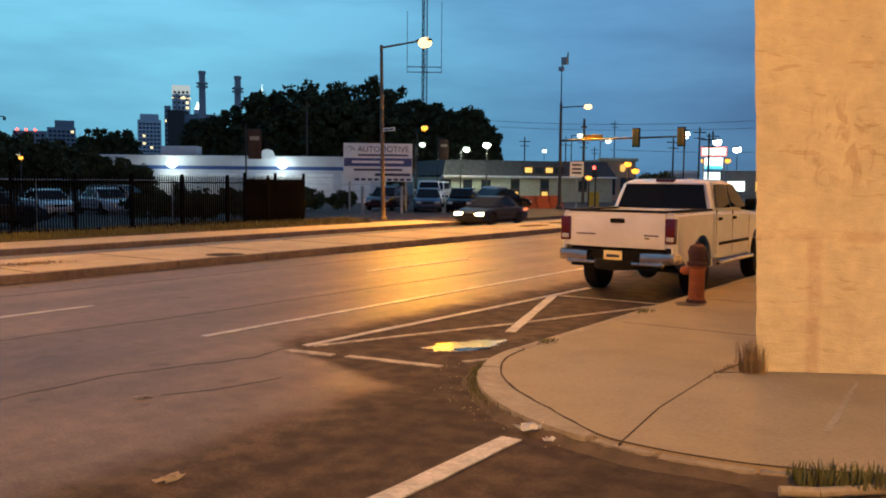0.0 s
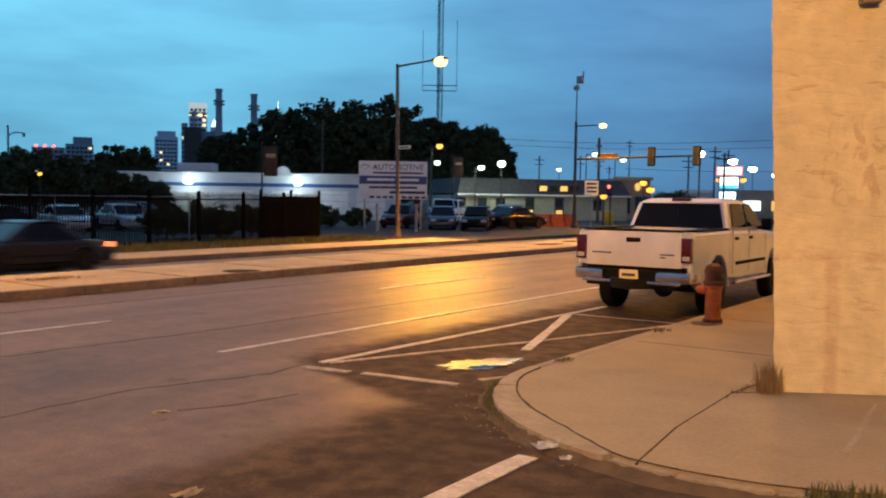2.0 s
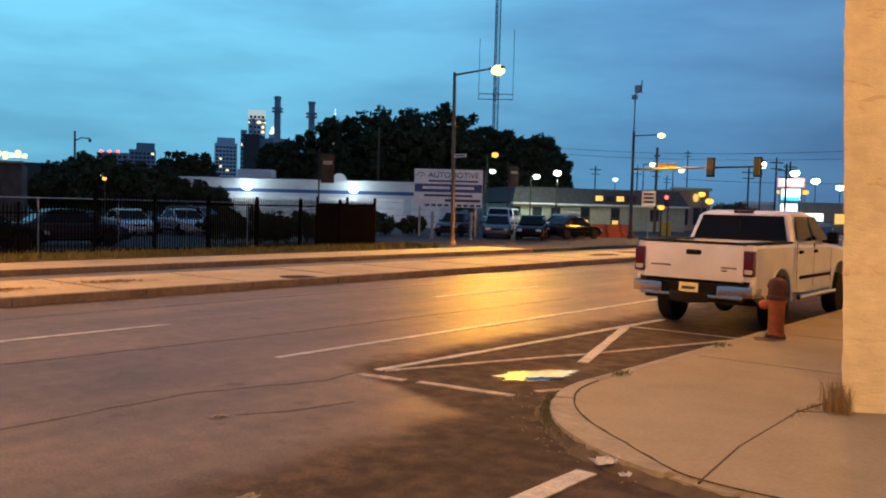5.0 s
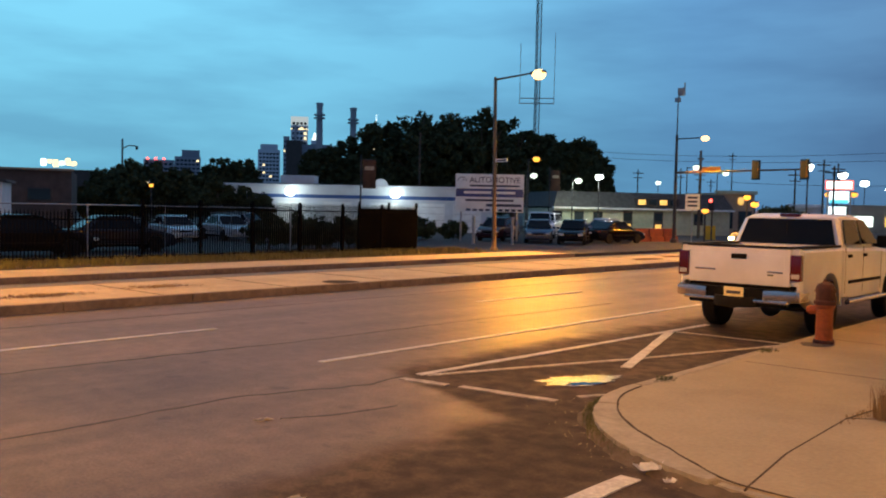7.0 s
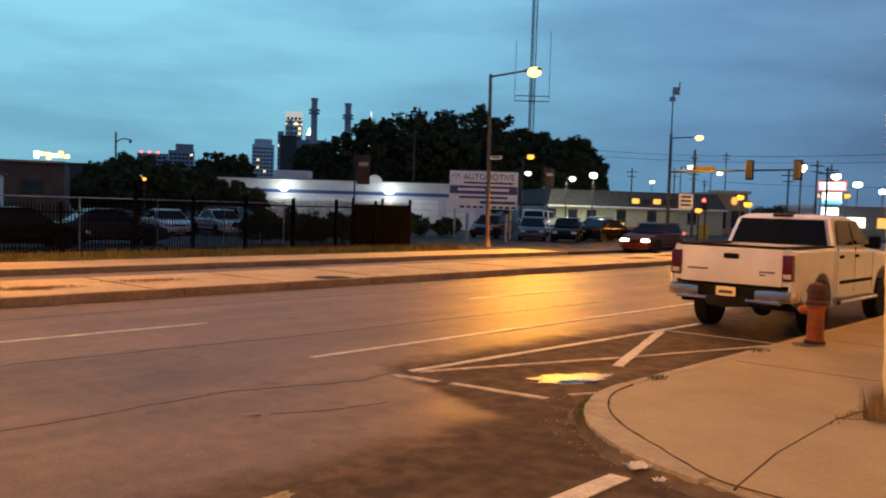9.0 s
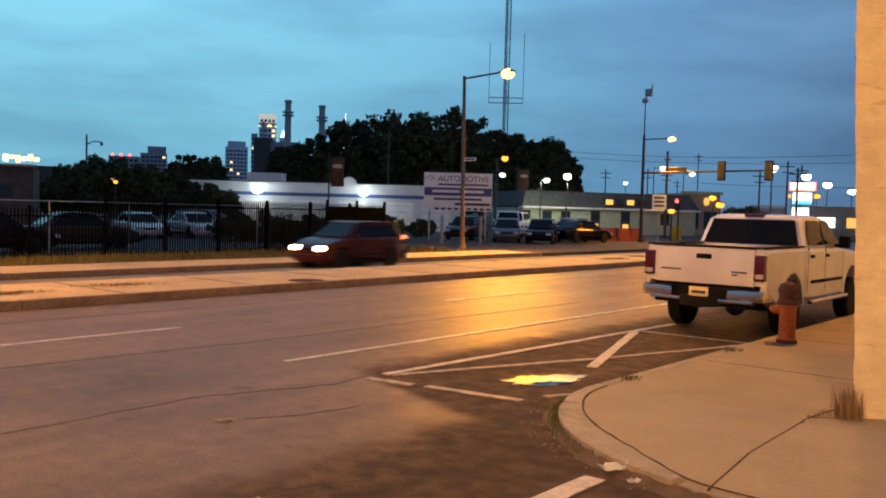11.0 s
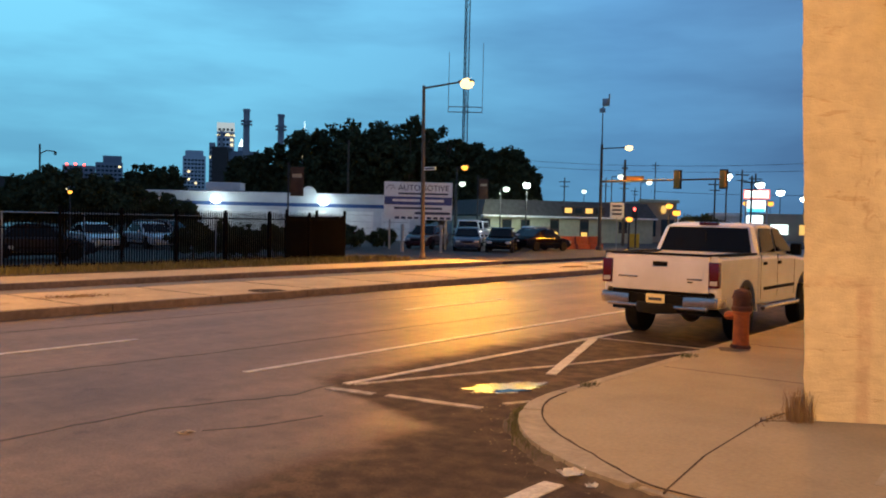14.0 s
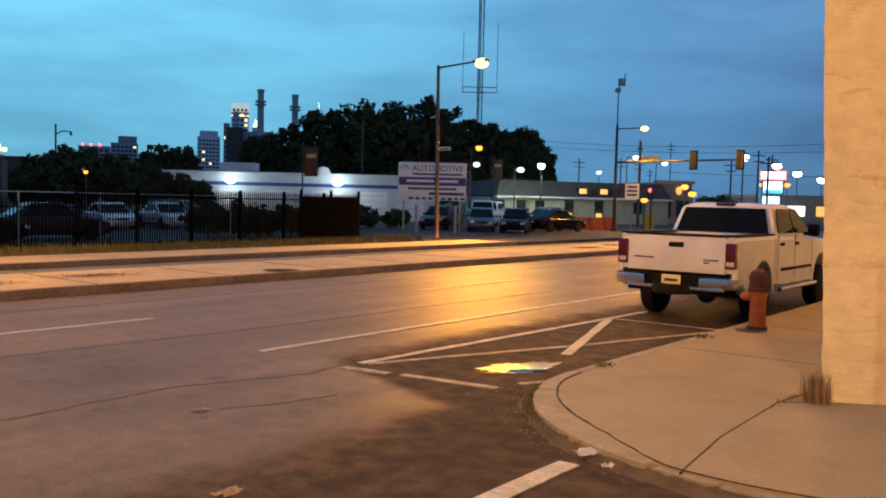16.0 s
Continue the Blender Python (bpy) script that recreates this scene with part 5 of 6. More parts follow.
def low_office():
    o, rz = at_wall((-44.0, 64.4, FZ), (10.4, 13.6))
    c = tagged(empty("office_building", o, rz), "low pale green brick office with a dark mansard roof", "building")
    Wd = 17.2
    part("wall", box(B(), (Wd / 2, 5, 1.15), (Wd, 10, 2.3), 0.02), WALL_GREEN, c)
    part("fascia", box(B(), (Wd / 2, -0.25, 2.34), (Wd + 0.4, 0.6, 0.16), 0.02), SIGN_WHITE, c)
    bm = B()
    a = [(-0.2, -0.4, 2.42), (Wd + 0.2, -0.4, 2.42), (Wd + 0.2, 10, 2.42), (-0.2, 10, 2.42)]
    b = [(0.4, 0.6, 3.85), (Wd - 0.4, 0.6, 3.85), (Wd - 0.4, 9.4, 3.85), (0.4, 9.4, 3.85)]
    va, vb = [bm.verts.new(p) for p in a], [bm.verts.new(p) for p in b]
    bm.faces.new(vb)
    bm.faces.new(va[::-1])
    for i in range(4):
        bm.faces.new((va[i], va[(i + 1) % 4], vb[(i + 1) % 4], vb[i]))
    part("mansard_roof", bm, ROOF_DARK, c)
    for k, x in enumerate((0.25, 2.3, 4.1, 7.0, 10.0, 14.0)):
        tall = k in (3, 4)
        w = part("window", box(B(), (x, -0.02, 1.0 if tall else 1.5), (0.9, 0.08, 2.3 if tall else 1.1), 0.01), STEEL_DARK, c)
        part("pane", box(B(), (x, -0.065, 1.62), (0.76, 0.012, 0.7)), PANE, w)
        if tall:
            part("pane", box(B(), (x, -0.065, 0.75), (0.6, 0.012, 0.42)), WINDOW_GLOW, w)
    part("dormer", box(B(), (9.8, -0.02, 2.98), (4.2, 0.7, 0.74), 0.03), STEEL_DARK, c, "dark dormer strip with small panes")
    for x in (8.2, 9.25, 10.3, 11.35):
        part("roof_window", box(B(), (x, -0.38, 2.98), (0.70, 0.05, 0.46), 0.01), WINDOW_GLOW if x in (8.2, 10.3) else PANE, c)


low_office()


def tan_store():
    c = tagged(empty("store_building", (-36.8, 83.0, FZ), 52), "tan flat-roofed store beyond the crossing", "building")
    part("wall", box(B(), (1.7, 4, 2.1), (4.2, 8, 4.2), 0.03), WALL_TAN, c)
    part("parapet", box(B(), (1.7, -0.1, 4.25), (4.5, 0.5, 0.35), 0.12), WALL_GREEN, c, "pale rounded fascia")
    for x in (0.7, 2.8):
        w = part("window", box(B(), (x, -0.02, 1.5), (1.5, 0.1, 1.8), 0.01), STEEL_DARK, c)
        part("pane", box(B(), (x, -0.08, 1.5), (1.3, 0.012, 1.6)), PANE, w)
    part("oval_sign", ball(B(), (2.2, -0.2, 3.4), 0.42, (0.8, 0.25, 1.0)), WINDOW_GLOW, c, "oval lit amber sign")


tan_store()


def left_block():
    c = tagged(empty("brick_building", (-66.0, 8.0, FZ), 62), "long dark brick building behind the yard", "building")
    part("wall", box(B(), (10, 5, 2.0), (20.5, 10, 4.0), 0.03), WALL_DARK, c)
    part("parapet", box(B(), (10, -0.05, 4.05), (20.8, 0.35, 0.14), 0.02), WALL_TAN, c)
    for x in (15.8, 18.3):
        w = part("window", box(B(), (x, -0.02, 2.4), (1.5, 0.1, 0.9), 0.01), STEEL_DARK, c)
        part("pane", box(B(), (x, -0.08, 2.4), (1.3, 0.012, 0.7)), PANE, w)
    part("roof_vent", rod(B(), (3.5, 3, 4.0), (3.5, 3, 4.6), 0.3), STEEL_DARK, c)
    o = tagged(empty("white_shed", (-43.7, 8.6, FZ), 62), "white shed with a blue-lit doorway behind the fence", "building")
    part("wall", box(B(), (3, 2, 1.4), (8.2, 4, 2.8), 0.02), WALL_WHITE, o)
    part("roof", box(B(), (3, 2, 2.85), (8.6, 4.4, 0.12), 0.02), ROOF_DARK, o)
    part("doorway", box(B(), (5.2, -0.02, 0.95), (1.5, 0.08, 1.7), 0.01), STEEL_DARK, o)
    part("blue_tube", box(B(), (6.0, -0.09, 1.0), (0.12, 0.05, 1.2), 0.01), BLUE_GLOW, o, "glowing blue light strip")


left_block()


# ---- trees ----
def tree(at, height, spread, seed, label, lean=0.0, density=1.0, leaf=0.34, crown_low=0.25):
    rnd = np.random.RandomState(seed)
    c = tagged(empty("tree", at), label, "tree", group="trees")
    th = height * 0.55
    bm = B()
    rod(bm, (0, 0, -0.1), (lean * 0.4, 0, th), height * 0.028, height * 0.014, 8)
    tips = []
    for k in range(9):
        a = k * 2.4 + rnd.uniform(-0.4, 0.4)
        z0 = height * rnd.uniform(0.24, 0.55)
        r = spread * rnd.uniform(0.35, 0.8)
        z1 = min(height * 0.92, z0 + height * rnd.uniform(0.12, 0.38))
        rod(bm, (lean * 0.2, 0, z0), (r * math.cos(a), r * math.sin(a), z1), height * 0.011, height * 0.004, 6)
        tips.append((r * math.cos(a), r * math.sin(a), z1))
    part("trunk", bm, BARK, c)
    blobs = []
    for k in range(int(120 * density)):
        u = rnd.normal(size=3)
        u /= np.linalg.norm(u)
        q = rnd.uniform(0.02, 1.0) ** 0.40
        zc = height * (crown_low + (1 - crown_low) * 0.52)
        hz = height * (1 - crown_low) * 0.40
        blobs.append((np.array((u[0] * spread * q, u[1] * spread * q, zc + u[2] * hz * q)), rnd.uniform(0.10, 0.27) * spread))
    V, F = [], []
    for p, r in blobs:
        n = int(85 * density)
        d = rnd.normal(size=(n, 3))
        d /= np.linalg.norm(d, axis=1)[:, None]
        pos = p + d * (r * rnd.uniform(0.1, 1.25, size=n) ** 0.7)[:, None] * np.array((1, 1, 0.8))
        for q in pos:
            a = rnd.normal(size=3)
            a /= np.linalg.norm(a)
            b = np.cross(a, rnd.normal(size=3))
            b /= np.linalg.norm(b) + 1e-6
            s = leaf * 0.75 * rnd.uniform(0.6, 1.5)
            i = len(V)
            V += [tuple(q - a * s), tuple(q + b * s * 0.5), tuple(q + a * s), tuple(q - b * s * 0.5)]
            F.append((i, i + 1, i + 2, i + 3))
    mesh_from("crown", V, F, LEAF, c)
    return c


BIG = "big dark leafy tree behind the garage"
tree((-85.4, 73.0, FZ), 10.2, 3.3, 1, BIG, crown_low=0.06, leaf=0.40)
tree((-84.3, 76.4, FZ), 11.8, 3.7, 2, BIG, crown_low=0.06, leaf=0.40)
tree((-79.4, 77.6, FZ), 13.9, 4.4, 3, BIG, crown_low=0.06, leaf=0.40)
tree((-74.5, 78.8, FZ), 14.5, 4.6, 4, BIG, crown_low=0.06, leaf=0.40)
tree((-73.2, 83.6, FZ), 14.8, 4.3, 5, BIG, crown_low=0.06, leaf=0.40)
tree((-68.8, 84.4, FZ), 15.6, 4.4, 6, BIG, crown_low=0.06, leaf=0.40)
tree((-66.8, 88.4, FZ), 14.2, 3.7, 7, BIG, crown_low=0.06, leaf=0.40)
tree((-65.2, 92.1, FZ), 13.5, 2.9, 8, BIG, crown_low=0.06, leaf=0.40)
tree((-60.4, 92.0, FZ), 12.3, 4.3, 9, BIG, crown_low=0.06, leaf=0.40)
tree((-58.0, 93.8, FZ), 10.0, 2.1, 10, BIG, crown_low=0.06, leaf=0.40)
tree((-79.9, 82.2, FZ), 8.3, 5.5, 11, BIG, crown_low=0.06, leaf=0.40)
tree((-70.4, 89.4, FZ), 8.5, 5.5, 12, BIG, crown_low=0.06, leaf=0.40)
tree((-62.3, 90.6, FZ), 7.8, 4.4, 13, BIG, crown_low=0.06, leaf=0.40)
tree((-64.7, 36.0, FZ), 5.7, 3.6, 14, "dark spreading tree in the yard", crown_low=0.03, leaf=0.26)
tree((-68.4, 35.7, FZ), 5.2, 2.7, 15, "dark spreading tree in the yard", crown_low=0.03, leaf=0.26)
tree((-62.5, 37.6, FZ), 5.2, 2.3, 16, "dark spreading tree in the yard", crown_low=0.03, leaf=0.26)
tree((-68.1, 33.4, FZ), 3.8, 2.1, 17, "dark spreading tree in the yard", crown_low=0.03, leaf=0.26)
tree((-79.0, 52.8, FZ), 7.8, 2.2, 18, "rounded tree beyond the garage", crown_low=0.03, leaf=0.26)
tree((-76.8, 54.4, FZ), 7.5, 1.8, 19, "rounded tree beyond the garage", crown_low=0.03, leaf=0.26)
tree((-78.4, 50.7, FZ), 5.9, 2.0, 20, "rounded tree beyond the garage", crown_low=0.03, leaf=0.26)
tree((-51.1, 33.8, FZ), 3.9, 1.25, 21, "small bushy tree against the white wall", crown_low=0.03, leaf=0.16, density=0.7)
tree((-49.6, 34.9, FZ), 3.5, 1.4, 22, "small bushy tree against the white wall", crown_low=0.03, leaf=0.16, density=0.7)
tree((-48.7, 35.6, FZ), 3.1, 1.0, 23, "small bushy tree against the white wall", crown_low=0.03, leaf=0.16, density=0.7)
tree((-49.9, 32.7, FZ), 4.3, 0.9, 24, "small bushy tree against the white wall", crown_low=0.05, leaf=0.16, density=0.6)
tree((-62.4, 91.8, FZ), 12.4, 3.0, 60, BIG, crown_low=0.06, leaf=0.40)
tree((-58.7, 92.0, FZ), 11.6, 3.0, 61, BIG, crown_low=0.06, leaf=0.40)
tree((-57.1, 93.3, FZ), 9.3, 1.9, 62, BIG, crown_low=0.06, leaf=0.40)
tree((-65.7, 90.5, FZ), 12.9, 2.8, 63, BIG, crown_low=0.06, leaf=0.40)
tree((-23.4, 64.0, FZ), 2.75, 2.0, 15, "dark clipped tree beyond the truck", crown_low=0.2, leaf=0.18)


def bush_row():
    rnd = random.Random(5)
    for k, (x, y, h) in enumerate(((-36.5, 38.8, 1.5), (-37.6, 36.6, 1.8), (-36.0, 41.2, 1.3), (-30.6, 30.6, 0.9), (-30.6, 22.4, 1.5), (-30.3, 23.8, 1.7), (-30.7, 25.4, 1.5), (-30.4, 27.0, 1.6))):
        tree((x, y, FZ), h, h * 0.75, 30 + k, "dark low bush in the yard", crown_low=0.0, leaf=0.12, density=0.6)


bush_row()


# ---- skyline ----
def stack(x, y, h, base, seed):
    c = tagged(empty("chimney_stack", (x, y, -0.3)), "tall round chimney of a power station with a platform ring", "chimney", group="chimney stacks")
    part("shaft", lathe(B(), [(3.4, 0), (2.5, h - 14), (2.4, h)], 20), STACK, c)
    part("rim", lathe(B(), [(2.8, h - 2.2), (2.9, h), (2.0, h + 0.3)], 20), STACK, c)
    for z in (h - 10, h - 12.5):
        part("platform", lathe(B(), [(2.5, z), (4.4, z), (4.4, z + 1.2), (2.5, z + 1.3)], 20), STACK, c)


stack(-546.9, 466.3, 85.2, 0, 1)
stack(-524.9, 482.7, 81.6, 0, 2)


def power_station():
    c = tagged(empty("power_station", (-556, 458, -0.3), 37), "dark boxy power station below the chimneys", "building")
    part("hall", box(B(), (8, 12, 26), (26, 20, 52), 0.3), TOWER_DARK, c)
    part("annex", box(B(), (-8, 6, 24), (12, 16, 62), 0.3), WALL_DARK, c)
    for k in range(3):
        part("lit_bay", box(B(), (2 + 9 * k, 1.6, 43), (2.4, 0.5, 1.4)), CITY_GLOW, c)
    part("flue", rod(B(), (-8, 4, 30), (-8, 4, 68), 1.2), STACK, c)


power_station()


def tower_block(name, label, at, rz, w, d, h, rows, cols, material, seed, lit=0.25, crown=None):
    rnd = random.Random(seed)
    c = tagged(empty(name, at, rz), label, "skyscraper", group="skyline")
    part("body", box(B(), (0, 0, h / 2), (w, d, h), 0.5), material, c)
    for r in range(rows):
        for q in range(cols):
            lit_ = rnd.random() < lit
            x = (q + 0.5) / cols * w * 0.92 - w * 0.46
            z = h * (0.30 + 0.66 * (r + 0.5) / rows)
            part("window", box(B(), (x, -d / 2 - 0.2, z), (w / cols * 0.6, 0.6, h * 0.66 / rows * 0.5)), CITY_GLOW if lit_ else PANE, c)
    if crown:
        crown(c)
    return c


def crown_lights(c):
    part("crown_band", box(B(), (0, 0, 196), (43, 31, 2.6)), CITY_GLOW, c)
    # the floodlighting on the crown is put in as emission of its surface
    part("crown_top", box(B(), (0, 0, 216), (42.6, 30.6, 22)), CROWN_GLOW, c, "floodlit pale crown")


tower_block("skyscraper", "pale lit skyscraper in the hazy skyline", (-1760, 1437, -0.3), 50, 42, 30, 225, 12, 4, TOWER_GREY, 1, 0.2, crown_lights)
tower_block("skyscraper", "dark narrow skyscraper beside the lit one", (-1790, 1420, -0.3), 50, 15, 16, 178, 10, 3, TOWER_DARK, 2, 0.12)
tower_block("skyscraper", "blue-grey skyscraper with a rounded shoulder", (-1654, 1262, -0.3), 52, 50, 30, 130, 10, 6, TOWER_GREY, 3, 0.12, lambda c: part("shoulder", box(B(), (0, 0, 134), (40, 26, 18), 4), TOWER_GREY, c))
tower_block("skyscraper", "dark skyscraper with a stepped top", (-1626, 1031, -0.3), 57, 52, 30, 100, 8, 6, TOWER_DARK, 4, 0.06, lambda c: part("step", box(B(), (6, 0, 106), (36, 24, 16), 1), TOWER_DARK, c))
tower_block("skyscraper", "low wide office slab with red beacons", (-1660, 985, -0.3), 57, 60, 30, 92, 6, 6, TOWER_DARK, 5, 0.1, lambda c: [part("beacon", ball(B(), (-22 + 16 * k, -15, 94), 2.4), RED_GLOW, c) for k in range(3)])
# peak and spire are no lamps; their brightness is given as emission
tower_block("skyscraper", "glassy skyscraper with a bright peak", (-1716.8, 1451.1, -0.3), 50, 18, 18, 168, 8, 3, TOWER_GREY, 6, 0.1, lambda c: part("peak", lathe(B(), [(8, 168), (4, 178), (0.4, 188)], 4), WHITE_GLOW, c))
tower_block("skyscraper", "slender spired skyscraper behind the trees", (-1613.7, 1564.9, -0.3), 45, 14, 14, 185, 6, 2, TOWER_GREY, 7, 0.1, lambda c: part("spire", rod(B(), (0, 0, 185), (0, 0, 238), 2.0, 0.3), WHITE_GLOW, c))


def crown_sign():
    c = tagged(empty("rooftop_sign", (-391, 181, -0.3), 64), "bright yellow-white rooftop sign far off", "sign")
    part("block", box(B(), (0, 8, 8), (30, 14, 17), 0.2), WALL_DARK, c)
    for k in range(6):
        part("sign_tile", box(B(), (-6 + 2.5 * k, 0.5, 19.4 + 0.5 * math.sin(k * 2)), (2.0, 0.5, 2.4 + 0.8 * math.cos(k * 3)), 0.5), CITY_GLOW if k % 3 else WHITE_GLOW, c)


crown_sign()


def radio_mast():
    c = tagged(empty("radio_mast", (-98.6, 137.5, FZ)), "tall lattice radio mast with whip antennas", "mast")
    H, w = 66.0, 0.55
    bm = B()
    corners = [(w * math.cos(a), w * math.sin(a)) for a in (0.3, 0.3 + 2.094, 0.3 + 4.189)]
    for x, y in corners:
        part("leg", rod(B(), (x, y, 0), (x, y, H), 0.085, seg=6), STEEL_DARK, c)
    bm = B()
    for k in range(int(H / 1.2)):
        for i in range(3):
            a, b = corners[i], corners[(i + 1) % 3]
            rod(bm, (*a, k * 1.2), (*b, k * 1.2 + 1.2), 0.04, seg=4)
            rod(bm, (*a, k * 1.2), (*b, k * 1.2), 0.03, seg=4)
    part("bracing", bm, STEEL_GREY, c)
    for z in (22.6, 23.6):
        bm = B()
        rod(bm, (-2.6, -2.0, z), (2.6, 2.0, z), 0.09, seg=6)
        rod(bm, (-1.6, 2.0, z), (1.6, -2.0, z), 0.09, seg=6)
        part("outrigger", bm, STEEL_GREY, c)
    for x, y, z0, z1 in ((-2.6, -2.0, 22.5, 34.0), (2.6, 2.0, 22.5, 36.0), (1.6, -2.0, 22.5, 27.0)):
        part("whip_antenna", rod(B(), (x, y, z0), (x, y, z1), 0.06, seg=6), STEEL_GREY, c)


radio_mast()


# ---- poles, far lamps, signs ----
def utility_pole(x, y, h, arm=1.6, label="wooden utility pole with a cross arm", r=0.14):
    c = tagged(empty("utility_pole", (x, y, FZ), 50), label, "pole", group="utility poles")
    part("pole", rod(B(), (0, 0, -0.1), (0, 0, h), r, r * 0.75, 8), BARK, c)
    if arm:
        part("cross_arm", box(B(), (0, 0, h - 0.7), (arm, 0.12, 0.14), 0.01), BARK, c)
        part("cross_arm", box(B(), (0, 0, h - 1.5), (arm * 0.8, 0.1, 0.12), 0.01), BARK, c)
    return c


utility_pole(-64.3, 68.2, 10.2, 0.0, "bare wooden pole before the trees")
utility_pole(-31.7, 67.6, 7.3, 0.5, "dark wooden pole beyond the crossing")
far_post = utility_pole(-141.3, 75.7, 12.9, 0.0, "distant pole with a bent bracket arm", 0.2)
part("bracket_arm", rod(rod(B(), (0, 0, 11.2), (1.0, 0, 11.8), 0.09), (1.0, 0, 11.8), (2.4, 0, 11.7), 0.09), BARK, far_post)
part("lamp_head", box(B(), (2.4, 0, 11.4), (0.4, 0.4, 0.6), 0.1), BARK, far_post)
for x, y, h in ((-75.0, 135.0, 9.6), (-70.0, 141.0, 9.9), (-66.0, 140.0, 9.4), (-82.0, 190.0, 16.0), (-86.0, 188.0, 10.0), (-42.0, 118.0, 8.2), (-39.0, 120.0, 9.6), (-37.0, 119.5, 9.0), (-30.0, 96.0, 7.4)):
    utility_pole(x, y, h, 2.0, "far utility pole against the sky")


def wire(a, b, sag):
    cu = bpy.data.curves.new("overhead_wire", "CURVE")
    cu.dimensions, cu.bevel_depth = "3D", 0.02
    sp = cu.splines.new("POLY")
    sp.points.add(16)
    for i in range(17):
        t = i / 16
        p = Vector(a).lerp(Vector(b), t)
        sp.points[i].co = (p.x, p.y, p.z - sag * 4 * t * (1 - t), 1)
    cu.materials.append(STEEL_DARK)
    return tagged(new("overhead_wire", cu), "thin dark overhead wire", "wire", group="overhead wires")


wire((-58, 95, 9.5), (-2.0, 92, 9.5), 1.2)
wire((-58, 96, 8.8), (-2.0, 95, 8.6), 1.0)
wire((-40, 92, 5.5), (-4.0, 92, 5.8), 0.6)


def small_lamp(x, y, z, lens, size=0.25, label="distant lit street lamp", pole=True, white=False, arm=0.0):
    c = tagged(empty("far_lamp", (x, y, FZ)), label, "street lamp", group="far lamps")
    zz = z - FZ
    if pole:
        part("pole", rod(B(), (arm, 0, 0), (arm, 0, zz + 0.05), 0.07, 0.05, 8), STEEL_DARK, c)
    if arm:
        part("arm", rod(B(), (arm, 0, zz), (0, 0, zz + 0.05), 0.04, seg=6), STEEL_DARK, c)
    hd = part("lamp_head", box(B(), (0, 0, zz + size * 0.75), (size * 1.6, size * 1.1, size * 0.4), 0.02), STEEL_DARK, c)
    part("lens", ball(B(), (0, 0, zz), size, (1.15, 0.9, 0.85)), lens, hd)
    return c


small_lamp(-42.6, 59.4, 6.25, LAMP_ORANGE, 0.28, "amber street lamp across the lot", arm=-0.8)
small_lamp(-45.6, 63.3, 5.05, LAMP_PALE, 0.28, "pale green-white lot lamp", arm=-0.8)
small_lamp(-55.1, 30.9, 3.1, LAMP_ORANGE, 0.16, "amber lamp among the yard trees")
small_lamp(-38.6, 81.3, 6.55, LAMP_PALE, 0.30, "pale lamp beyond the crossing", arm=-1.0)
small_lamp(-40.4, 92.4, 6.45, LAMP_PALE, 0.30, "pale lamp beyond the crossing", arm=-1.0)
small_lamp(-70.0, 132.9, 7.0, LAMP_PALE, 0.4, "distant pale lit double lamp")
small_lamp(-38.3, 62.5, 4.85, LAMP_WHITE, 0.30, "white lamp beside the trees")
small_lamp(-41.3, 64.0, 4.6, LAMP_PALE, 0.28, "pale lot lamp beside the office", arm=-0.6)
small_lamp(-34.4, 122.1, 6.4, LAMP_WHITE, 0.50, "glaring white lot lamp")
small_lamp(-31.9, 124.5, 5.6, LAMP_WHITE, 0.45, "glaring white lot lamp")
small_lamp(-33.8, 111.2, 7.0, LAMP_WHITE, 0.50, "glaring white lamp over the pylon sign")
small_lamp(-22.2, 55.8, 2.6, LAMP_ORANGE, 0.24, "amber wall lamp of the store")
small_lamp(-23.4, 57.4, 3.1, LAMP_ORANGE, 0.22, "amber wall lamp of the store")
small_lamp(-23.9, 52.0, 2.1, LAMP_ORANGE, 0.20, "amber lamp near the crossing")
small_lamp(-62.0, 150.0, 5.3, LAMP_PALE, 0.5, "distant pale lit street lamp")
small_lamp(-48.0, 150.0, 5.6, LAMP_ORANGE, 0.5, "distant amber lit street lamp")
small_lamp(-44.0, 150.0, 5.6, LAMP_ORANGE, 0.5, "distant amber lit street lamp")
small_lamp(-20.95, 61.9, 5.35, LAMP_WHITE, 0.34, "white lot lamp beyond the signal arm")


lamp_light("lot_lamp_light", (-41.3, 63.2, 4.1), 420, (0.80, 1.0, 0.82), 0.2)
lamp_light("lot_lamp_light", (-37.2, 62.4, 4.4), 750, (0.85, 1.0, 0.88), 0.2)
lamp_light("store_lamp_light", (-24.2, 56.4, 2.9), 260, SODIUM_PALE, 0.2)


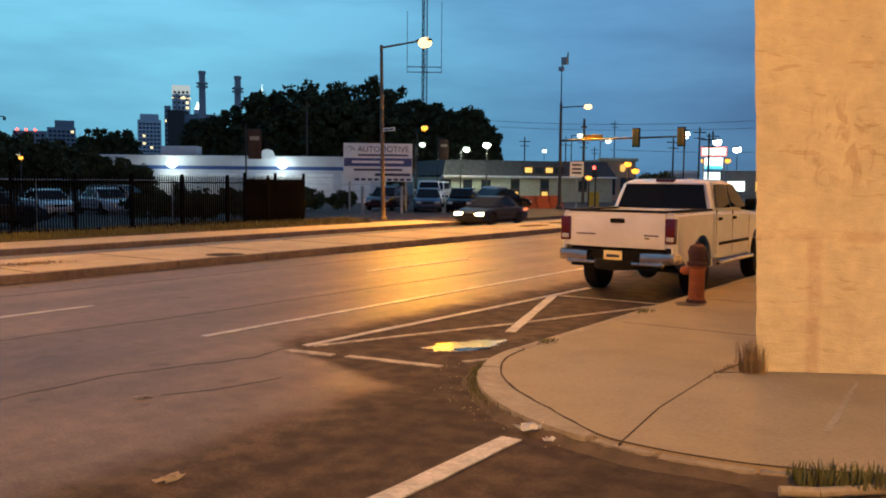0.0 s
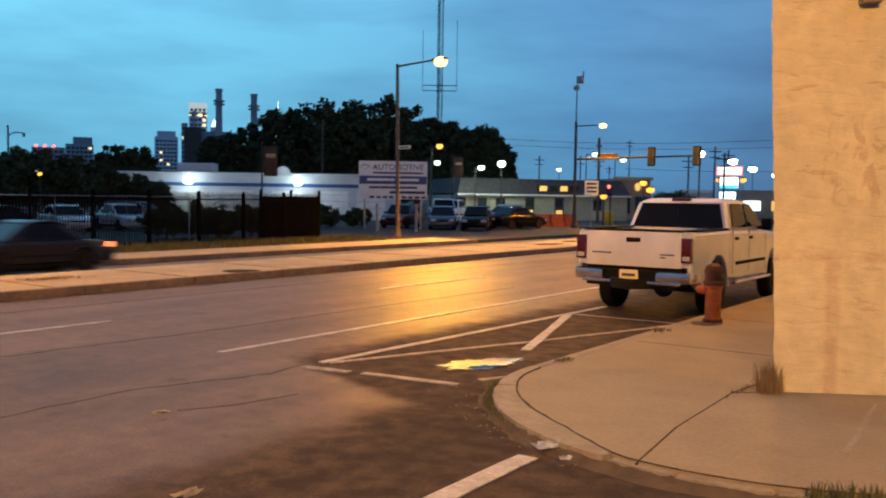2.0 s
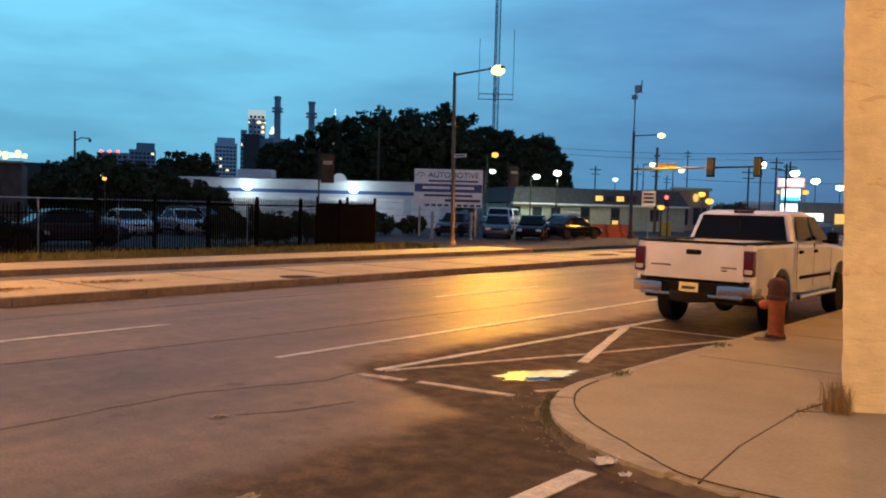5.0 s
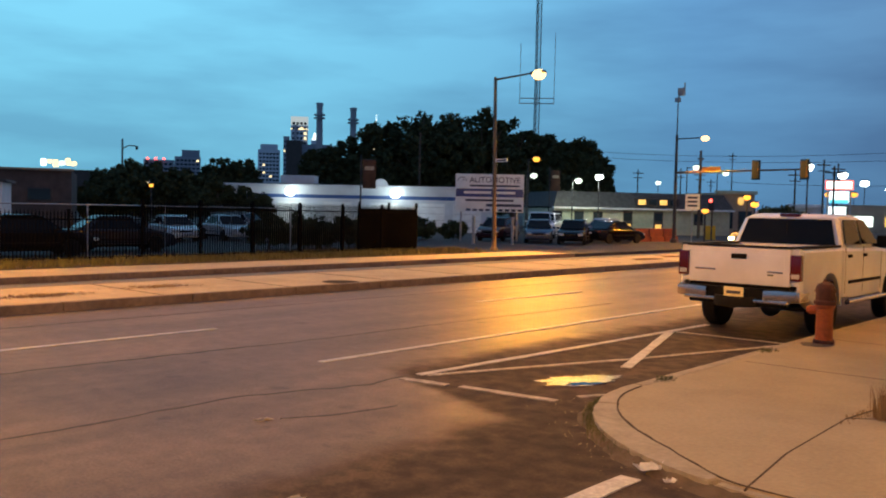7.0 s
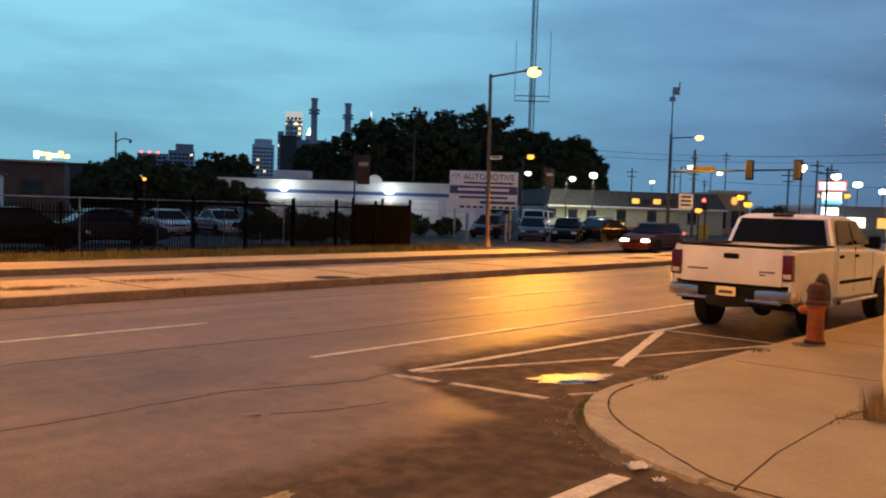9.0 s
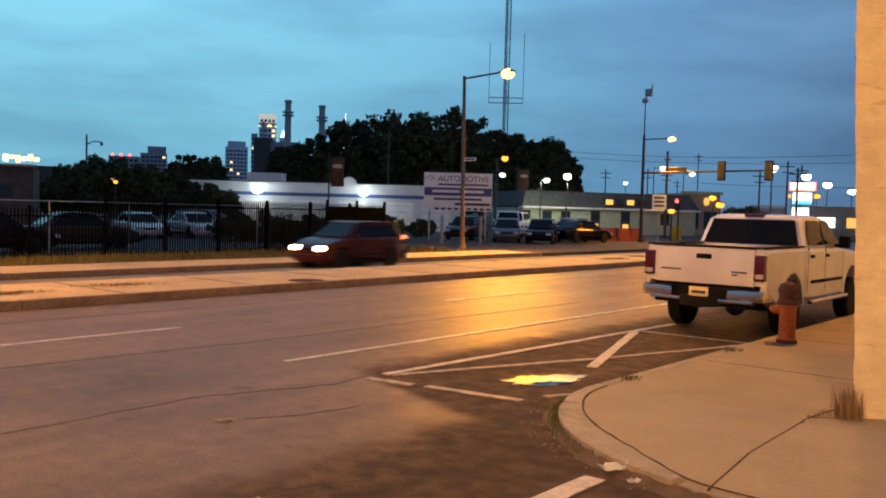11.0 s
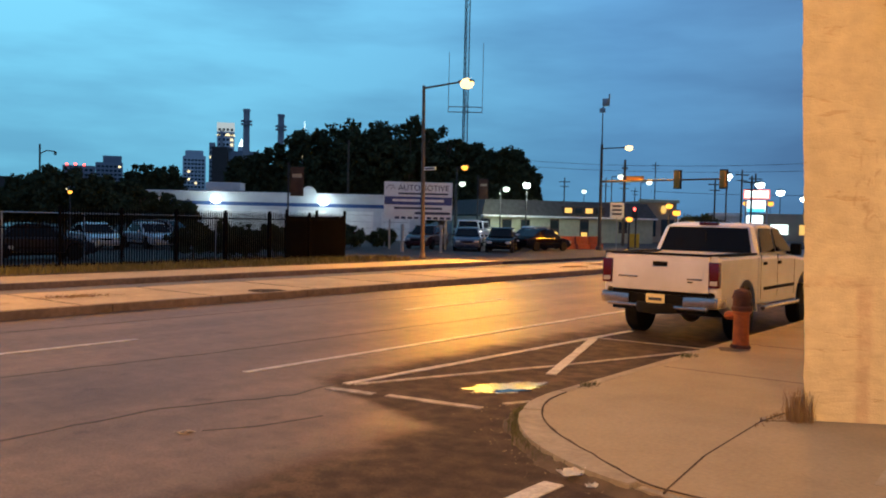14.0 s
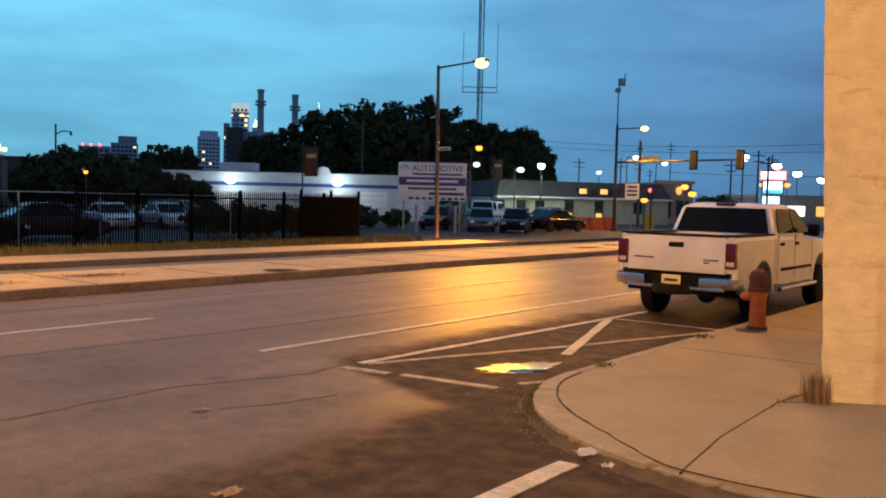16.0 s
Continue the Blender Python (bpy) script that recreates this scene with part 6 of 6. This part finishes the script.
def pylon_sign():
    c = tagged(empty("pylon_sign", (-33.8, 110.0, FZ), 15), "bright pylon sign with red, white and cyan panels", "sign")
    part("post", box(B(), (-1.7, 0, 2.5), (0.25, 0.25, 5.0), 0.02), STEEL_GREY, c)
    part("post", box(B(), (1.7, 0, 2.5), (0.25, 0.25, 5.0), 0.02), STEEL_GREY, c)
    part("red_panel", box(B(), (0, -0.1, 5.6), (4.2, 0.5, 1.1), 0.08), SIGN_GLOW_RED, c, "glowing red panel with a white bar")
    part("white_bar", box(B(), (0, -0.38, 5.6), (3.8, 0.06, 0.82), 0.02), WHITE_GLOW, c)
    part("cyan_panel", box(B(), (0.0, -0.1, 4.2), (2.9, 0.5, 1.3), 0.06), WHITE_GLOW, c)
    part("cyan_band", box(B(), (0.0, -0.38, 3.7), (2.8, 0.06, 0.4), 0.02), SIGN_GLOW_CYAN, c)
    part("lower_panel", box(B(), (-0.2, -0.1, 2.6), (2.6, 0.5, 1.0), 0.06), WHITE_GLOW, c)
    c.scale = (0.74, 0.74, 1.05)


pylon_sign()


def far_row():
    """Low store fronts and forecourt lights along the avenue's far end."""
    c = tagged(empty("far_stores", (-31.0, 118.0, FZ), 20), "row of lit far store fronts along the avenue", "building")
    part("wall", box(B(), (8, 6, 1.8), (26, 8, 3.6), 0.03), WALL_TAN, c)
    for k in range(6):
        part("shop_window", box(B(), (-2 + 3.6 * k, 1.95, 1.5), (2.2, 0.1, 1.3)), WINDOW_GLOW if k % 2 else WHITE_GLOW, c)
    for k, m in enumerate((YELLOW, WALL_GREEN, YELLOW)):
        part("banner", box(B(), (3.2 + 1.3 * k, -1.0, 3.0 - 0.5 * k), (0.9, 0.08, 1.5), 0.01), m, c)


far_row()


def far_shop(x, y, w, h, label, posts):
    c = tagged(empty("far_shop", (x, y, FZ), 18), label, "building", group="far shops")
    part("wall", box(B(), (0, 3, h / 2), (w, 6, h), 0.05), WALL_WHITE, c)
    part("fascia", box(B(), (0, -0.2, h - 0.2), (w + 0.3, 0.5, 0.5), 0.05), SIGN_WHITE, c)
    for k in range(posts):
        part("lit_bay", box(B(), (-w / 2 + (k + 0.5) * w / posts, -0.05, h * 0.36), (w / posts * 0.4, 0.1, h * 0.5)), WINDOW_GLOW, c)


far_shop(-41.5, 121.0, 4.4, 3.6, "pale far shop with lit bays", 2)
far_shop(-52.0, 128.0, 9.0, 2.7, "long low pale building in the distance", 3)
far_shop(-28.5, 140.0, 8.0, 3.2, "far shop front beside the bright sign", 3)


def walk_signal():
    c = tagged(empty("pedestrian_signal", (-28.0, 62.0, FZ)), "small signal post showing a red light", "traffic signal")
    part("pole", rod(B(), (0, 0, 0), (0, 0, 3.2), 0.06), STEEL_DARK, c)
    hd = part("signal_head", box(B(), (0.0, -0.15, 2.75), (0.42, 0.25, 0.95), 0.04), STEEL_DARK, c)
    part("lens", ball(B(), (0.0, -0.28, 3.02), 0.14, (1, 0.5, 1)), RED_GLOW, hd, "lit red lens")


walk_signal()


def board_sign(at, rz, w, h, z, material, label, bars=True, post=True):
    c = tagged(empty("road_sign", at, rz), label, "sign")
    if post:
        part("post", rod(B(), (0, 0.03, 0), (0, 0.03, z + h / 2), 0.035), STEEL_GREY, c)
    part("board", box(B(), (0, 0, z), (w, 0.03, h), 0.01), material, c)
    if bars:
        for k in range(3):
            part("text_bar", box(B(), (0, -0.02, z + h * (0.28 - 0.26 * k)), (w * 0.7, 0.008, h * 0.13)), INK, c)
    return c


board_sign((-27.3, 57.2, FZ), 28, 1.0, 1.1, 2.85, SIGN_WHITE, "white road sign with dark bars on a post")
board_sign((-29.0, 64.0, FZ), 35, 0.8, 1.1, 0.55, YELLOW, "yellow sandwich board on the pavement", False, False)


def banner_pole(x, y, z, rz, label, h=4.9):
    c = tagged(empty("banner_pole", (x, y, FZ), rz), label, "banner")
    part("pole", rod(B(), (-0.5, 0, 0), (-0.5, 0, h + 0.6), 0.05), STEEL_DARK, c)
    part("banner", box(B(), (0.0, 0, h - 0.55), (0.78, 0.03, 1.7), 0.008), BANNER, c, "brown cloth banner")
    part("banner_mark", box(B(), (0.0, -0.022, h - 0.2), (0.55, 0.006, 0.22)), CARD, c)
    part("bracket", rod(B(), (-0.5, 0, h + 0.3), (0.4, 0, h + 0.3), 0.02), STEEL_DARK, c)


banner_pole(-37.0, 34.6, FZ, 42, "brown banner on a dark lamp post", 4.5)
banner_pole(-41.2, 60.3, FZ, 35, "dark brown banner on a post across the lot", 5.1)

# jersey barriers by the crossing
for k in range(3):
    c = tagged(empty("road_barrier", (-29.3 + 0.42 * k, 53.6 + 1.25 * k, FZ), 71), "rust-red road barrier beside the lot", "barrier", group="road barriers")
    part("body", slab(B(), [(-0.6, -0.25), (0.6, -0.25), (0.6, 0.25), (-0.6, 0.25)], 0.0, 0.35), BARRIER, c)
    part("top", box(B(), (0, 0, 0.62), (1.2, 0.16, 0.6), 0.03), BARRIER, c)

# concrete posts beside the sign
for x, y in ((-31.2, 37.4), (-29.6, 39.0)):
    c = tagged(empty("bollard", (x, y, FZ)), "grey bollard before the parked cars", "bollard")
    part("post", rod(B(), (0, 0, 0), (0, 0, 1.6), 0.09), STEEL_GREY, c)


# ---- grass, weeds, litter ----
def blades(name, label, zone, count, hmin, hmax, material, z, seed, width=0.012):
    rnd = np.random.RandomState(seed)
    V, F = [], []
    for _ in range(count):
        x, y = zone(rnd)
        h, a, l = rnd.uniform(hmin, hmax), rnd.uniform(0, 6.283), rnd.uniform(0, 0.5)
        dx, dy = math.cos(a), math.sin(a)
        i = len(V)
        V += [(x - dy * width, y + dx * width, z), (x + dy * width, y - dx * width, z), (x + dx * h * l * 0.4 + dy * width * 0.7, y + dy * h * l * 0.4 - dx * width * 0.7, z + h * 0.6), (x + dx * h * l * 0.4 - dy * width * 0.7, y + dy * h * l * 0.4 + dx * width * 0.7, z + h * 0.6), (x + dx * h * l, y + dy * h * l, z + h)]
        F += [(i, i + 1, i + 2, i + 3), (i + 3, i + 2, i + 4)]
    return tagged(mesh_from(name, V, F, material), label, "plants", kind="stuff")


blades("verge_grass", "rough dry grass under the fence", lambda r: (r.uniform(-26.6, -24.25), r.uniform(-6, 29.8)), 11000, 0.08, 0.30, GRASS, FZ, 1, 0.02)
blades("corner_weeds", "dry brown weeds at the foot of the wall", lambda r: (WA.x - 0.03 + r.normal() * 0.06, WA.y - 0.06 + r.normal() * 0.065), 420, 0.03, 0.36, DRY, 0.07, 2, 0.003)
blades("kerb_weeds", "short green weeds along the kerb", lambda r: (lambda a, q: (CX + q * math.cos(a), CY + q * math.sin(a)))(math.pi + abs(r.normal()) * 0.35 + 0.28, CR + abs(r.normal()) * 0.04), 900, 0.02, 0.10, WEED, 0.0, 3, 0.004)
blades("joint_weeds", "dry weeds in the pavement joint", lambda r: (-1.22 + r.normal() * 0.03, 6.5 + r.normal() * 0.2), 120, 0.01, 0.04, DRY, 0.07, 4, 0.004)
blades("side_weeds", "green and yellow weeds beside the side street", lambda r: (lambda s, u: (0.15 + SD.x * s - SD.y * u, 3.62 + SD.y * s + SD.x * u))(abs(r.normal()) * 0.9 - 0.1, r.uniform(-0.10, 0.16)), 800, 0.015, 0.13, WEED, 0.07, 5, 0.007)
blades("kerb_tufts", "low green tufts in the gutter beside the hydrant", lambda r: (-3.26 + r.normal() * 0.05, (6.75 if r.rand() < 0.5 else 9.6) + r.normal() * 0.08), 200, 0.01, 0.05, WEED, 0.08, 6, 0.006)
for k, (x, y, n) in enumerate(((-14.8, 5.2, 200), (-15.2, 7.8, 120), (-15.0, 28.0, 260), (-15.4, 31.0, 200))):
    blades("median_weeds", "flat dry weeds on the median", lambda r: (x + r.normal() * 0.15, y + r.normal() * 0.35), n * 5, 0.01, 0.035, DRY, 0.14, 10 + k, 0.012)

hole = tagged(empty("manhole", (-13.95, 11.7, 0.142)), "dark round iron manhole cover in the median", "manhole")
part("cover", lathe(B(), [(0.36, 0.0), (0.36, 0.012), (0.33, 0.014), (0.0001, 0.014)], 28), IRON, hole)
part("frame", lathe(B(), [(0.43, 0.0), (0.43, 0.008), (0.37, 0.009)], 28), TAR, hole)


def scrap(name, label, at, size, material, seed):
    rnd = random.Random(seed)
    bm = B()
    n = 4
    g = [[bm.verts.new((at[0] + (i / n - 0.5) * size[0] + rnd.uniform(-0.012, 0.012), at[1] + (j / n - 0.5) * size[1] + rnd.uniform(-0.012, 0.012), at[2] + rnd.uniform(0.002, size[2]))) for j in range(n + 1)] for i in range(n + 1)]
    for i in range(n):
        for j in range(n):
            if rnd.random() > 0.08:
                bm.faces.new((g[i][j], g[i + 1][j], g[i + 1][j + 1], g[i][j + 1]))
    bmesh.ops.solidify(bm, geom=bm.faces[:], thickness=0.002)
    return tagged(link(name, bm, material), label, "litter", group="litter")


scrap("paper_scrap", "crumpled white paper in the gutter", (-1.83, 3.74, 0.03), (0.16, 0.17, 0.06), PAPER, 1)
scrap("paper_scrap", "small white paper scrap by the kerb", (-1.58, 3.58, 0.03), (0.08, 0.07, 0.03), PAPER, 2)
scrap("cardboard_scrap", "flattened cardboard scrap on the asphalt", (-3.13, 1.54, 0.01), (0.10, 0.20, 0.025), CARD, 3)
scrap("paper_scrap", "grey crushed paper scrap on the road", (-4.98, 2.75, 0.004), (0.09, 0.16, 0.02), CARD, 4)
rl = random.Random(9)
V, F = [], []
for _ in range(90):
    a = math.pi + rl.uniform(0.25, 1.3)
    q = CR + abs(rl.gauss(0, 0.22)) + 0.03
    x, y, s = CX + q * math.cos(a), CY + q * math.sin(a), rl.uniform(0.002, 0.007)
    i = len(V)
    V += [(x - s, y - s, 0.006), (x + s, y - s * 0.6, 0.006), (x + s * 0.4, y + s, 0.006), (x, y, 0.006 + s * 1.3)]
    F += [(i, i + 1, i + 3), (i + 1, i + 2, i + 3), (i + 2, i, i + 3)]
tagged(mesh_from("gravel", V, F, CONCRETE), "loose gravel and crumbs along the kerb", "gravel", kind="stuff")

motions()
